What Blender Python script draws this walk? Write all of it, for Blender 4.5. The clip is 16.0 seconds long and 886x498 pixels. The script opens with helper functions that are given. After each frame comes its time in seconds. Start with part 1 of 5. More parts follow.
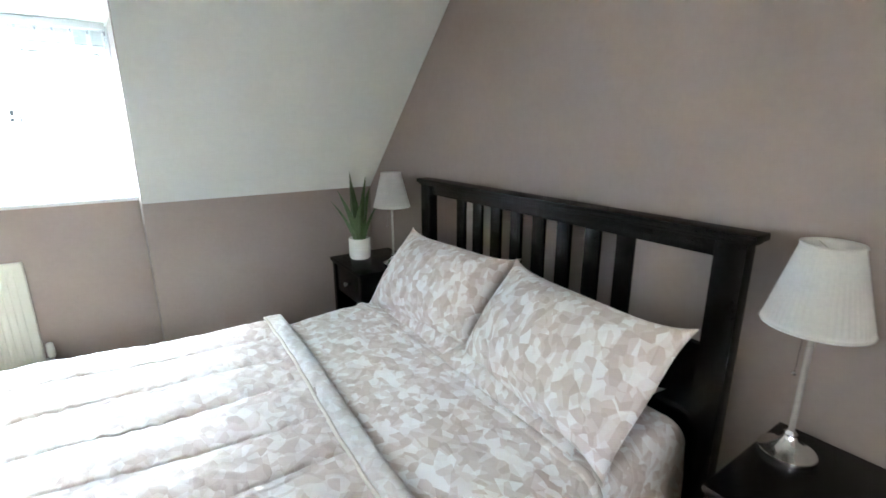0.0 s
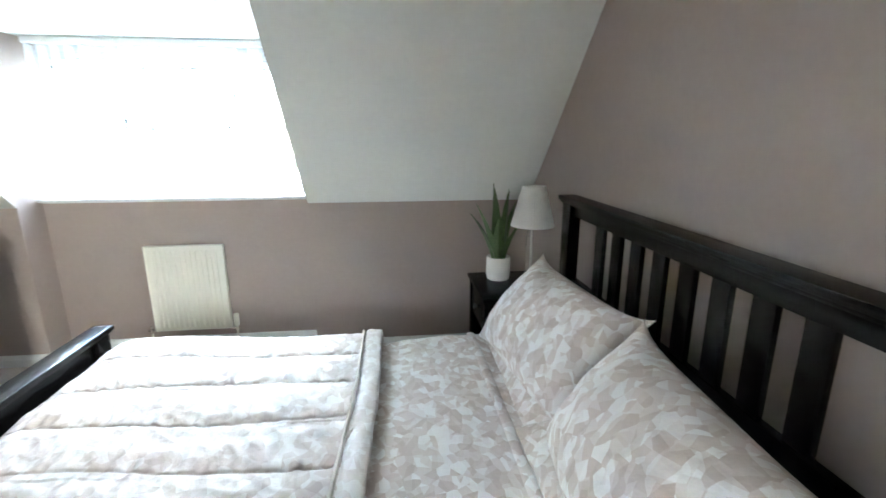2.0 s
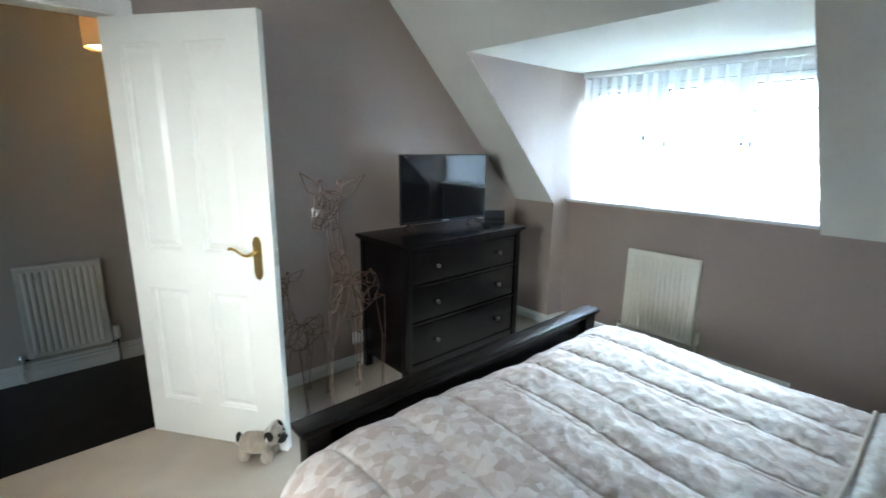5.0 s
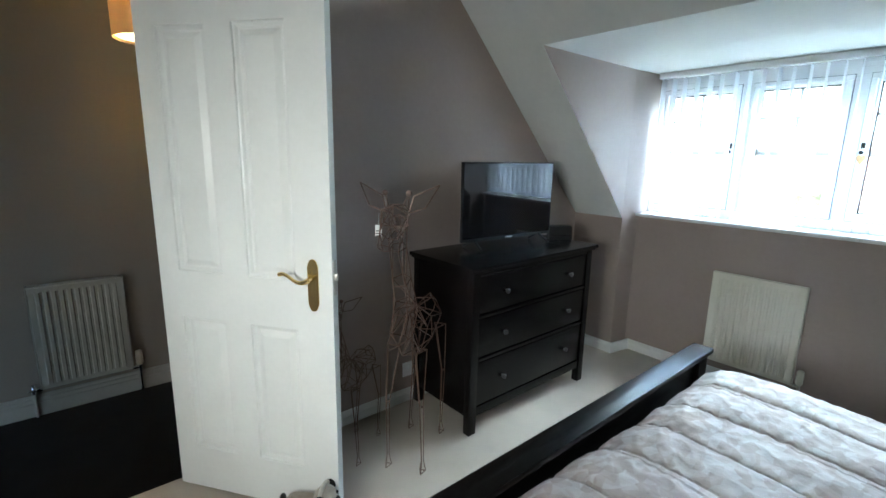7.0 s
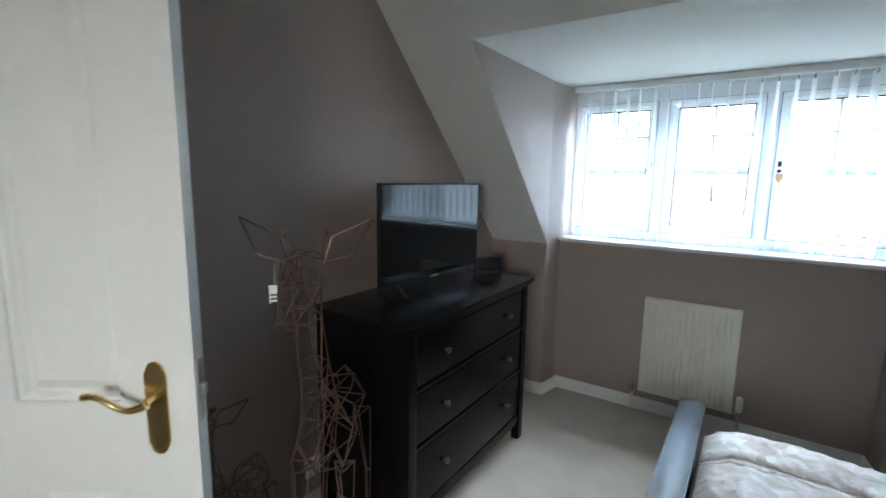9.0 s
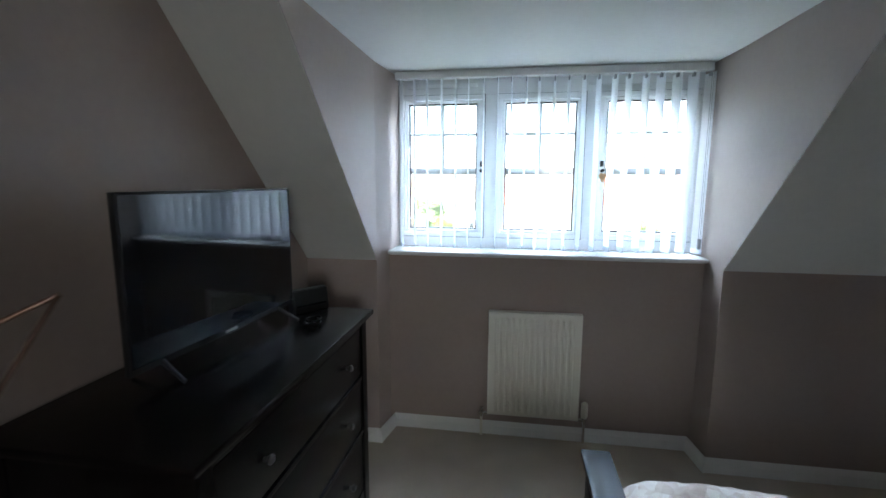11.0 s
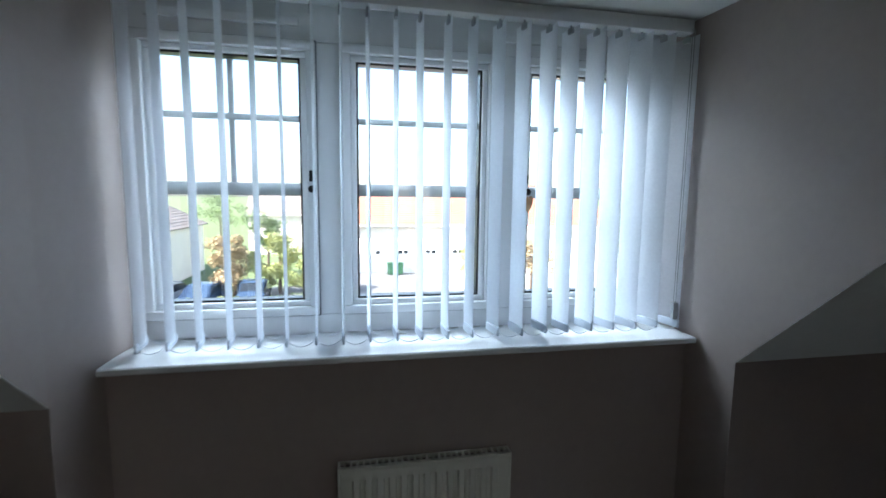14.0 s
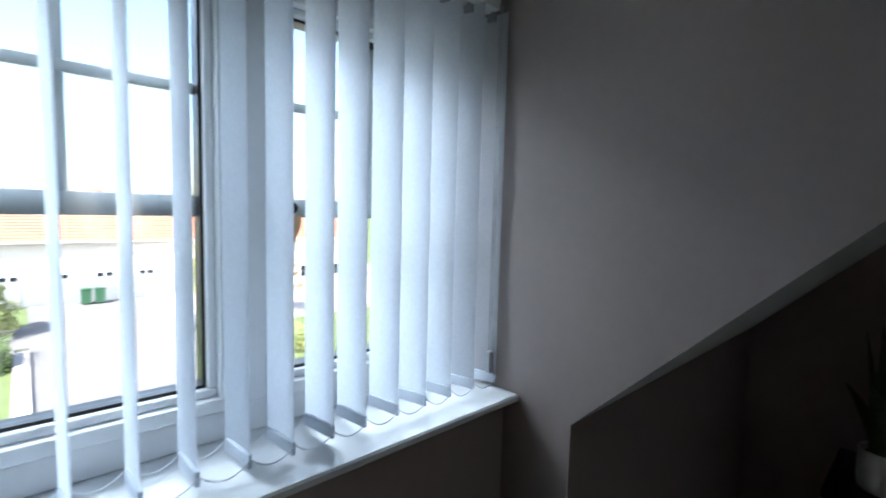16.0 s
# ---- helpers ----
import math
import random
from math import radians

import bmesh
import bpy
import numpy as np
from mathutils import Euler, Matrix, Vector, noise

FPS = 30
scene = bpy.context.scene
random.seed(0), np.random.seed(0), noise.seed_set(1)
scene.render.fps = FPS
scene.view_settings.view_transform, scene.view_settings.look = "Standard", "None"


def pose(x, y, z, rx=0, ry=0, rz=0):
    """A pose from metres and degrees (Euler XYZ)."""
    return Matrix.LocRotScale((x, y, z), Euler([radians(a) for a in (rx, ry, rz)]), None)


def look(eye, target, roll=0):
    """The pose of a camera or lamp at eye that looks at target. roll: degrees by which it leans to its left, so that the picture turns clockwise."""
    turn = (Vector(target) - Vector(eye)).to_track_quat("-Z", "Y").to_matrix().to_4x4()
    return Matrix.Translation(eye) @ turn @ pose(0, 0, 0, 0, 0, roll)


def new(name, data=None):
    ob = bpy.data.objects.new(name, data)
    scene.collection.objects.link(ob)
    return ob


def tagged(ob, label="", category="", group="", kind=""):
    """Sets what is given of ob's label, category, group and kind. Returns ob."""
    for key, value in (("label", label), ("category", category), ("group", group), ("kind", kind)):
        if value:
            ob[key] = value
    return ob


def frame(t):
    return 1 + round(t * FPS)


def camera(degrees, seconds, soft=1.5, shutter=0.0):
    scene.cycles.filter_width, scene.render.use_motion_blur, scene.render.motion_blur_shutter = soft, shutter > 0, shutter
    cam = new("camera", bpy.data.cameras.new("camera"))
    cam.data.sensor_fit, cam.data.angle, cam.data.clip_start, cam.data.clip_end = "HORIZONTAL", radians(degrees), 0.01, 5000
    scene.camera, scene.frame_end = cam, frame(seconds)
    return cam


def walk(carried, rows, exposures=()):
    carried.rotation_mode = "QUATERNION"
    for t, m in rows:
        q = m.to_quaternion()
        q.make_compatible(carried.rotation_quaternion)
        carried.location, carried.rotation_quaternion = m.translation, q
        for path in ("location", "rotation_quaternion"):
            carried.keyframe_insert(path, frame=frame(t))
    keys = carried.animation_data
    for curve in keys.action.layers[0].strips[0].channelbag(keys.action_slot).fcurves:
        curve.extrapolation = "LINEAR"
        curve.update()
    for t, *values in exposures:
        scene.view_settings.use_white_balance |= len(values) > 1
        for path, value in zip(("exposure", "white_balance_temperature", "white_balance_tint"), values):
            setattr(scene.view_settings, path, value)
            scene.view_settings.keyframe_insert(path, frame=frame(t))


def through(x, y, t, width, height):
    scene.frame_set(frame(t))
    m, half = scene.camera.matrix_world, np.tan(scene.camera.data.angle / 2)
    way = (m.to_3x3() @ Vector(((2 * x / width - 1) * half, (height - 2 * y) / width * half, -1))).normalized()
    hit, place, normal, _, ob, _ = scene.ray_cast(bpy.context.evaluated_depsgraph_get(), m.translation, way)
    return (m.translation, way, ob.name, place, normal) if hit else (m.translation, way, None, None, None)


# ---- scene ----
cam = camera(88.2, 16.0, shutter=0.4)
PATH = [
    (0, (-0.011, -0.001, 1.461), (1.066, 1.603, 0.944), -0.2),
    (0.5, (0.144, 0.043, 1.448), (1.022, 1.771, 0.954), 0.0),
    (1, (0.302, 0.115, 1.427), (0.962, 1.94, 0.943), 0.1),
    (1.5, (0.431, 0.169, 1.448), (0.889, 2.053, 0.96), -0.2),
    (2, (0.536, 0.182, 1.452), (0.757, 2.11, 0.968), -0.1),
    (2.5, (0.589, 0.186, 1.452), (0.482, 2.129, 0.991), 0.1),
    (3, (0.608, 0.153, 1.467), (0.086, 2.029, 1.011), 0.3),
    (3.5, (0.578, 0.115, 1.475), (-0.287, 1.861, 1.027), 0.5),
    (4, (0.544, 0.112, 1.47), (-0.571, 1.712, 1.027), 0.5),
    (4.5, (0.503, 0.078, 1.477), (-0.796, 1.531, 1.03), 0.6),
    (5, (0.456, 0.066, 1.473), (-0.998, 1.367, 1.03), 0.7),
    (5.2, (0.427, 0.054, 1.486), (-1.068, 1.308, 1.044), 0.5),
    (7.3, (-0.103, 0.11, 1.443), (-1.595, 1.382, 1.048), 1.3),
    (7.5, (-0.153, 0.154, 1.439), (-1.616, 1.461, 1.05), 1.1),
    (8, (-0.32, 0.243, 1.439), (-1.689, 1.656, 1.08), 1.1),
    (8.5, (-0.463, 0.313, 1.438), (-1.736, 1.819, 1.103), 0.9),
    (9, (-0.608, 0.375, 1.439), (-1.715, 2.012, 1.132), 0.9),
    (9.5, (-0.732, 0.465, 1.455), (-1.626, 2.231, 1.168), 0.9),
    (9.7, (-0.825, 0.483, 1.436), (-1.577, 2.316, 1.165), 0.7),
    (11.8, (-1.001, 1.218, 1.459), (-1.192, 3.186, 1.16), 0.5),
    (12, (-1.008, 1.3, 1.464), (-1.15, 3.273, 1.164), 0.5),
    (12.5, (-1.022, 1.525, 1.455), (-1.022, 3.503, 1.159), 0.6),
    (13, (-1.024, 1.746, 1.477), (-0.904, 3.721, 1.188), 0.6),
    (13.5, (-1.047, 1.933, 1.488), (-0.809, 3.9, 1.216), 0.6),
    (14, (-1.052, 2.108, 1.49), (-0.669, 4.057, 1.258), 0.7),
    (14.5, (-1.034, 2.259, 1.517), (-0.438, 4.156, 1.304), 0.8),
    (15, (-1.0, 2.416, 1.498), (-0.143, 4.213, 1.306), 1.1),
    (15.5, (-0.926, 2.542, 1.496), (0.141, 4.225, 1.319), 1.1),
    (16, (-0.892, 2.64, 1.505), (0.458, 4.107, 1.341), 1.5),
]
EXPOSURES = [(0.0, 6.13, 6300, 4), (1.0, 6.13, 6300, 4), (2.5, 5.73, 6200, 3), (3.5, 5.38, 6100, 2), (5.0, 4.93, 6000, 1), (7.5, 4.28, 5950, 1), (9.5, 3.83, 6150, 6), (12.0, 2.98, 6150, 7), (13.0, 2.48, 6050, 7), (13.5, 2.23, 6050, 7), (14.5, 1.98, 6050, 8), (16.0, 1.93, 6150, 9)]
walk(cam, [(t, look(eye, target, roll)) for t, eye, target, roll in PATH], EXPOSURES)

# ---- daylight ----
SUN_EL, SUN_AZ = 44.0, 118.0    # height, and degrees to the left of the dormer window's normal: just behind the front
sun_way = Vector((-math.sin(radians(SUN_AZ)) * math.cos(radians(SUN_EL)), math.cos(radians(SUN_AZ)) * math.cos(radians(SUN_EL)), math.sin(radians(SUN_EL))))
world = bpy.data.worlds.new("sky")
scene.world = world
world.use_nodes = True
wn = world.node_tree.nodes
sky = wn.new("ShaderNodeTexSky")
sky.sky_type, sky.sun_disc = "NISHITA", False
sky.sun_elevation, sky.sun_rotation = radians(SUN_EL), radians(-SUN_AZ)
sky.air_density, sky.dust_density = 1.0, 2.0
world.node_tree.links.new(sky.outputs[0], wn["Background"].inputs[0])
wn["Background"].inputs[1].default_value = 0.15
sun = new("sun", bpy.data.lights.new("sun", "SUN"))
sun.data.energy, sun.data.angle, sun.data.color = 5.0, radians(0.5), (1.0, 0.95, 0.88)
sun.matrix_world = look((0, 0, 30), Vector((0, 0, 30)) - sun_way)

# the sky above the dormer, just outside its opening
skylight = new("sky_light_dormer", bpy.data.lights.new("sky_light_dormer", "AREA"))
skylight.data.shape, skylight.data.size, skylight.data.size_y = "RECTANGLE", 3.4, 1.6
skylight.data.energy, skylight.data.color = 66.0, (0.77, 0.90, 1.0)
skylight.matrix_world = look((-0.83, 5.1, 3.35), (-0.83, 3.3, 1.4))

# warm lamp added outside the unseen second window, beamed towards the open door
southfill = new("fill_lamp_south", bpy.data.lights.new("fill_lamp_south", "AREA"))
southfill.data.shape, southfill.data.size, southfill.data.size_y = "RECTANGLE", 0.6, 0.6
southfill.data.energy, southfill.data.color, southfill.data.spread = 0.62, (1.0, 0.94, 0.86), radians(90)
southfill.matrix_world = look((-0.25, -1.16, 1.45), (-1.85, 0.78, 0.58))


# ---- materials ----
def shader(name, color, rough=0.6, metal=0.0, var=0.08, scale=6.0, fine=60.0, bump=0.0, bump_scale=200.0, sheen=0.0, spec=0.5, rand=0.0, coat=0.0):
    """Principled surface: colour varied at two scales, fine relief."""
    m = bpy.data.materials.new(name)
    m.use_nodes = True
    n, l = m.node_tree.nodes, m.node_tree.links
    p = n["Principled BSDF"]
    p.inputs["Roughness"].default_value, p.inputs["Metallic"].default_value = rough, metal
    p.inputs["Specular IOR Level"].default_value = spec
    p.inputs["Sheen Weight"].default_value = sheen
    p.inputs["Coat Weight"].default_value = coat
    co = n.new("ShaderNodeTexCoord")
    big, small = n.new("ShaderNodeTexNoise"), n.new("ShaderNodeTexNoise")
    big.inputs["Scale"].default_value, small.inputs["Scale"].default_value = scale, fine
    big.inputs["Detail"].default_value = 4
    for t in (big, small):
        l.new(co.outputs["Object"], t.inputs["Vector"])
    add = n.new("ShaderNodeMath")
    add.operation = "ADD"
    l.new(big.outputs["Fac"], add.inputs[0])
    l.new(small.outputs["Fac"], add.inputs[1])
    last = add
    if rand:
        info, mul = n.new("ShaderNodeObjectInfo"), n.new("ShaderNodeMath")
        mul.operation, mul.inputs[2].default_value = "MULTIPLY_ADD", 0.0
        mul.inputs[1].default_value = rand
        l.new(info.outputs["Random"], mul.inputs[0])
        l.new(add.outputs[0], mul.inputs[2])
        last = mul
    span = n.new("ShaderNodeMapRange")
    span.inputs["From Min"].default_value, span.inputs["From Max"].default_value = 0.6, 1.4 + rand
    span.inputs["To Min"].default_value, span.inputs["To Max"].default_value = 1 - var, 1 + var
    l.new(last.outputs[0], span.inputs["Value"])
    mix = n.new("ShaderNodeVectorMath")
    mix.operation = "SCALE"
    mix.inputs[0].default_value = color
    l.new(span.outputs[0], mix.inputs["Scale"])
    l.new(mix.outputs[0], p.inputs["Base Color"])
    if bump:
        tex, b = n.new("ShaderNodeTexNoise"), n.new("ShaderNodeBump")
        tex.inputs["Scale"].default_value, tex.inputs["Detail"].default_value = bump_scale, 3
        l.new(co.outputs["Object"], tex.inputs["Vector"])
        b.inputs["Strength"].default_value, b.inputs["Distance"].default_value = bump, 0.002
        l.new(tex.outputs["Fac"], b.inputs["Height"])
        l.new(b.outputs[0], p.inputs["Normal"])
    return m


def print_fabric(name, scale, tones, rough=0.75, sheen=0.15):
    """Woven cotton printed with overlapping shards of pale colour."""
    m = bpy.data.materials.new(name)
    m.use_nodes = True
    n, l = m.node_tree.nodes, m.node_tree.links
    p = n["Principled BSDF"]
    p.inputs["Roughness"].default_value, p.inputs["Sheen Weight"].default_value = rough, sheen
    p.inputs["Specular IOR Level"].default_value = 0.3
    co, turn = n.new("ShaderNodeTexCoord"), n.new("ShaderNodeMapping")
    turn.inputs["Rotation"].default_value = (0.3, 0.5, 0.4)
    turn.inputs["Scale"].default_value = (1.0, 0.82, 0.95)
    l.new(co.outputs["Object"], turn.inputs["Vector"])
    cells = []
    for k, s in enumerate((scale, scale * 0.62)):
        v = n.new("ShaderNodeTexVoronoi")
        v.feature, v.distance = "F1", "EUCLIDEAN"
        v.inputs["Scale"].default_value = s
        l.new(turn.outputs[0], v.inputs["Vector"])
        sep = n.new("ShaderNodeSeparateColor")
        l.new(v.outputs["Color"], sep.inputs[0])
        cells.append(sep)
        first = v if k == 0 else first
    mixv = n.new("ShaderNodeMath")
    mixv.operation = "MULTIPLY_ADD"
    mixv.inputs[1].default_value = 0.62
    half = n.new("ShaderNodeMath")
    half.operation, half.inputs[1].default_value = "MULTIPLY", 0.38
    l.new(cells[1].outputs[1], half.inputs[0])
    l.new(cells[0].outputs[0], mixv.inputs[0])
    l.new(half.outputs[0], mixv.inputs[2])
    # each cell is cut once across, which leaves pointed shards
    away, aim, dot, cut, add = n.new("ShaderNodeVectorMath"), n.new("ShaderNodeVectorMath"), n.new("ShaderNodeVectorMath"), n.new("ShaderNodeMath"), n.new("ShaderNodeMath")
    away.operation, aim.operation, dot.operation, cut.operation, add.operation = "SUBTRACT", "SUBTRACT", "DOT_PRODUCT", "GREATER_THAN", "MULTIPLY_ADD"
    l.new(turn.outputs[0], away.inputs[0])
    l.new(first.outputs["Position"], away.inputs[1])
    l.new(first.outputs["Color"], aim.inputs[0])
    aim.inputs[1].default_value = (0.5, 0.5, 0.5)
    l.new(away.outputs[0], dot.inputs[0])
    l.new(aim.outputs[0], dot.inputs[1])
    l.new(dot.outputs["Value"], cut.inputs[0])
    cut.inputs[1].default_value = 0.0
    l.new(cut.outputs[0], add.inputs[0])
    add.inputs[1].default_value = 0.22
    l.new(mixv.outputs[0], add.inputs[2])
    ramp = n.new("ShaderNodeValToRGB")
    ramp.color_ramp.interpolation = "LINEAR"
    while len(ramp.color_ramp.elements) < len(tones):
        ramp.color_ramp.elements.new(0.5)
    for k, (e, c) in enumerate(zip(ramp.color_ramp.elements, tones)):
        e.position, e.color = (0.0, 0.30, 0.46, 0.58, 0.70, 0.84)[k], (*c, 1)
    l.new(add.outputs[0], ramp.inputs[0])
    l.new(ramp.outputs[0], p.inputs["Base Color"])
    wv, b = n.new("ShaderNodeTexNoise"), n.new("ShaderNodeBump")
    wv.inputs["Scale"].default_value, wv.inputs["Detail"].default_value = 45, 6
    l.new(co.outputs["Object"], wv.inputs["Vector"])
    b.inputs["Strength"].default_value, b.inputs["Distance"].default_value = 0.4, 0.005
    l.new(wv.outputs["Fac"], b.inputs["Height"])
    l.new(b.outputs[0], p.inputs["Normal"])
    return m


def glass_shader(name, tint=(1, 1, 1), rough=0.0):
    m = bpy.data.materials.new(name)
    m.use_nodes = True
    p = m.node_tree.nodes["Principled BSDF"]
    p.inputs["Base Color"].default_value = (*tint, 1)
    p.inputs["Transmission Weight"].default_value, p.inputs["Roughness"].default_value, p.inputs["IOR"].default_value = 1.0, rough, 1.45
    return m


def cloth_shader(name, color, through=0.45):
    """Thin cloth that lets light through."""
    m = bpy.data.materials.new(name)
    m.use_nodes = True
    n, l = m.node_tree.nodes, m.node_tree.links
    n.remove(n["Principled BSDF"])
    d, t, mix = n.new("ShaderNodeBsdfDiffuse"), n.new("ShaderNodeBsdfTranslucent"), n.new("ShaderNodeMixShader")
    co, wv, mr, sc = n.new("ShaderNodeTexCoord"), n.new("ShaderNodeTexNoise"), n.new("ShaderNodeMapRange"), n.new("ShaderNodeVectorMath")
    wv.inputs["Scale"].default_value = 120
    sc.operation, sc.inputs[0].default_value = "SCALE", color
    mr.inputs["To Min"].default_value, mr.inputs["To Max"].default_value = 0.93, 1.05
    l.new(co.outputs["Object"], wv.inputs["Vector"])
    l.new(wv.outputs["Fac"], mr.inputs["Value"])
    l.new(mr.outputs[0], sc.inputs["Scale"])
    for s in (d, t):
        l.new(sc.outputs[0], s.inputs["Color"])
    mix.inputs[0].default_value = through
    l.new(d.outputs[0], mix.inputs[1])
    l.new(t.outputs[0], mix.inputs[2])
    l.new(mix.outputs[0], n["Material Output"].inputs["Surface"])
    return m


def glow_shader(name, color, strength):
    m = bpy.data.materials.new(name)
    m.use_nodes = True
    p = m.node_tree.nodes["Principled BSDF"]
    p.inputs["Emission Color"].default_value, p.inputs["Emission Strength"].default_value = (*color, 1), strength
    return m


TAUPE = shader("taupe_wall_paint", (0.355, 0.292, 0.266), 0.55, var=0.04, scale=3, fine=40, bump=0.12, bump_scale=350, spec=0.35)
# wall tone lowered so that the paint itself carries the hall's dimness
HALLPAINT = shader("dimmed_hall_paint", (0.16, 0.13, 0.10), 0.7, var=0.04, scale=3, bump=0.1, bump_scale=350)
CEIL = shader("white_ceiling_paint", (0.72, 0.73, 0.71), 0.85, var=0.03, scale=2.5, fine=30, bump=0.12, bump_scale=300, spec=0.3)
GLOSSWHITE = shader("white_gloss_paint", (0.78, 0.79, 0.78), 0.28, var=0.025, scale=4, fine=50, bump=0.05, bump_scale=90)
SILLPAINT = shader("white_window_board_gloss", (0.76, 0.77, 0.78), 0.13, var=0.03, scale=5, bump=0.03, bump_scale=60)
UPVC = shader("white_upvc", (0.8, 0.81, 0.82), 0.25, var=0.02, scale=5)
CARPET = shader("cream_carpet", (0.48, 0.415, 0.345), 0.98, var=0.16, scale=5, fine=260, bump=1.0, bump_scale=420, sheen=0.3, spec=0.1)
DARKCARPET = shader("black_hall_carpet", (0.012, 0.011, 0.011), 1.0, var=0.25, scale=8, fine=250, bump=0.8, bump_scale=400, spec=0.05)
BLACKWOOD = shader("black_brown_wood_stain", (0.0055, 0.0045, 0.0045), 0.27, var=0.3, scale=9, fine=120, bump=0.07, bump_scale=140, spec=0.2)
STEEL = shader("brushed_nickel", (0.62, 0.6, 0.57), 0.28, 1.0, var=0.05)
PEWTER = shader("dark_pewter", (0.13, 0.125, 0.12), 0.35, 1.0, var=0.08)
CHROME = shader("chrome", (0.75, 0.75, 0.75), 0.12, 1.0, var=0.03)
BRASS = shader("polished_brass", (0.86, 0.66, 0.30), 0.22, 1.0, var=0.06, scale=20)
COPPER = shader("bronze_wire", (0.15, 0.092, 0.07), 0.40, 0.6, var=0.25, scale=30)
RADWHITE = shader("radiator_enamel", (0.75, 0.735, 0.65), 0.35, var=0.02, scale=4)
BLACKPLASTIC = shader("black_plastic", (0.012, 0.012, 0.013), 0.35, var=0.15, scale=20)
SCREEN = shader("dark_screen_glass", (0.003, 0.004, 0.006), 0.05, var=0.05, scale=3, spec=0.6)
SHADE = cloth_shader("pleated_lamp_cloth", (0.86, 0.85, 0.83), 0.4)
SLATCLOTH = cloth_shader("white_blind_cloth", (0.91, 0.93, 0.96), 0.88)
CERAMIC = shader("white_pitted_ceramic", (0.74, 0.73, 0.70), 0.6, var=0.06, scale=25, fine=120, bump=0.5, bump_scale=120)
SOIL = shader("potting_soil", (0.05, 0.035, 0.025), 0.95, var=0.3, scale=60, bump=0.8, bump_scale=200)
ALOE = shader("aloe_leaf", (0.075, 0.125, 0.045), 0.45, var=0.35, scale=18, fine=80)
PAPER = shader("white_card", (0.8, 0.8, 0.78), 0.6, var=0.03)
GLASS = glass_shader("window_glass")
TONES = [(0.56, 0.465, 0.42), (0.63, 0.54, 0.495), (0.69, 0.605, 0.565), (0.735, 0.665, 0.63), (0.79, 0.74, 0.715), (0.88, 0.86, 0.845)]
PRINT = print_fabric("shard_print_cotton", 30, TONES)
QUILTPRINT = print_fabric("shard_print_satin_quilt", 29, [(0.09 + 0.70 * r, 0.075 + 0.67 * g, 0.068 + 0.655 * b) for r, g, b in TONES], 0.5, 0.1)
SATIN = print_fabric("shard_print_satin_edge", 33, [tuple(0.5 * 0.74 + 0.5 * v for v in c) for c in TONES], 0.4, 0.1)
PIPING = shader("cream_piping", (0.66, 0.60, 0.53), 0.7, var=0.05)
MATTRESS = shader("white_mattress_ticking", (0.7, 0.69, 0.66), 0.9, var=0.05, bump=0.3)
PLUSH = shader("beige_grey_plush", (0.36, 0.31, 0.26), 1.0, var=0.25, scale=25, fine=200, bump=1.0, bump_scale=350, sheen=0.4, spec=0.1)
PLUSHBLACK = shader("black_plush", (0.015, 0.014, 0.014), 1.0, var=0.3, scale=30, bump=1.0, bump_scale=350, sheen=0.2, spec=0.1)
PLUSHWHITE = shader("white_plush", (0.62, 0.6, 0.55), 1.0, var=0.1, scale=30, bump=1.0, bump_scale=350, sheen=0.3, spec=0.1)


# ---- modelling helpers ----
def box(bm, x0, x1, y0, y1, z0, z1, bevel=0.0, seg=2):
    r = bmesh.ops.create_cube(bm, size=1)
    vs = r["verts"]
    for v in vs:
        v.co = Vector(((x0 + x1) / 2 + v.co.x * (x1 - x0), (y0 + y1) / 2 + v.co.y * (y1 - y0), (z0 + z1) / 2 + v.co.z * (z1 - z0)))
    if bevel:
        es = list({e for v in vs for e in v.link_edges})
        bmesh.ops.bevel(bm, geom=es, offset=bevel, segments=seg, profile=0.6, affect="EDGES", clamp_overlap=True)
    return bm


def boxes(*specs, bevel=0.0):
    bm = bmesh.new()
    for s in specs:
        box(bm, *s, bevel=bevel)
    return bm


def rod(bm, a, b, r0, r1=None, n=6, caps=True):
    a, b = Vector(a), Vector(b)
    d = b - a
    if d.length < 1e-6:
        return
    m = Matrix.Translation((a + b) / 2) @ d.to_track_quat("Z", "Y").to_matrix().to_4x4()
    bmesh.ops.create_cone(bm, cap_ends=caps, segments=n, radius1=r0, radius2=r0 if r1 is None else r1, depth=d.length, matrix=m)


def ball(bm, c, r, n=12, scale=(1, 1, 1), turn=None):
    m = Matrix.Translation(c) @ (turn or Matrix()) @ Matrix.Diagonal((*scale, 1))
    bmesh.ops.create_uvsphere(bm, u_segments=n, v_segments=max(6, n * 2 // 3), radius=r, matrix=m)


def lathe(profile, n=32, bm=None, at=(0, 0, 0), wave=0.0, waves=0):
    """Turns (radius, height) pairs about z."""
    bm = bm or bmesh.new()
    rings = []
    for r, z in profile:
        ring = []
        for k in range(n):
            a = 2 * math.pi * k / n
            rr = r * (1 + wave * math.cos(waves * a))
            ring.append(bm.verts.new((at[0] + rr * math.cos(a), at[1] + rr * math.sin(a), at[2] + z)))
        rings.append(ring)
    for a, b in zip(rings, rings[1:]):
        for k in range(n):
            bm.faces.new((a[k], a[(k + 1) % n], b[(k + 1) % n], b[k]))
    return bm


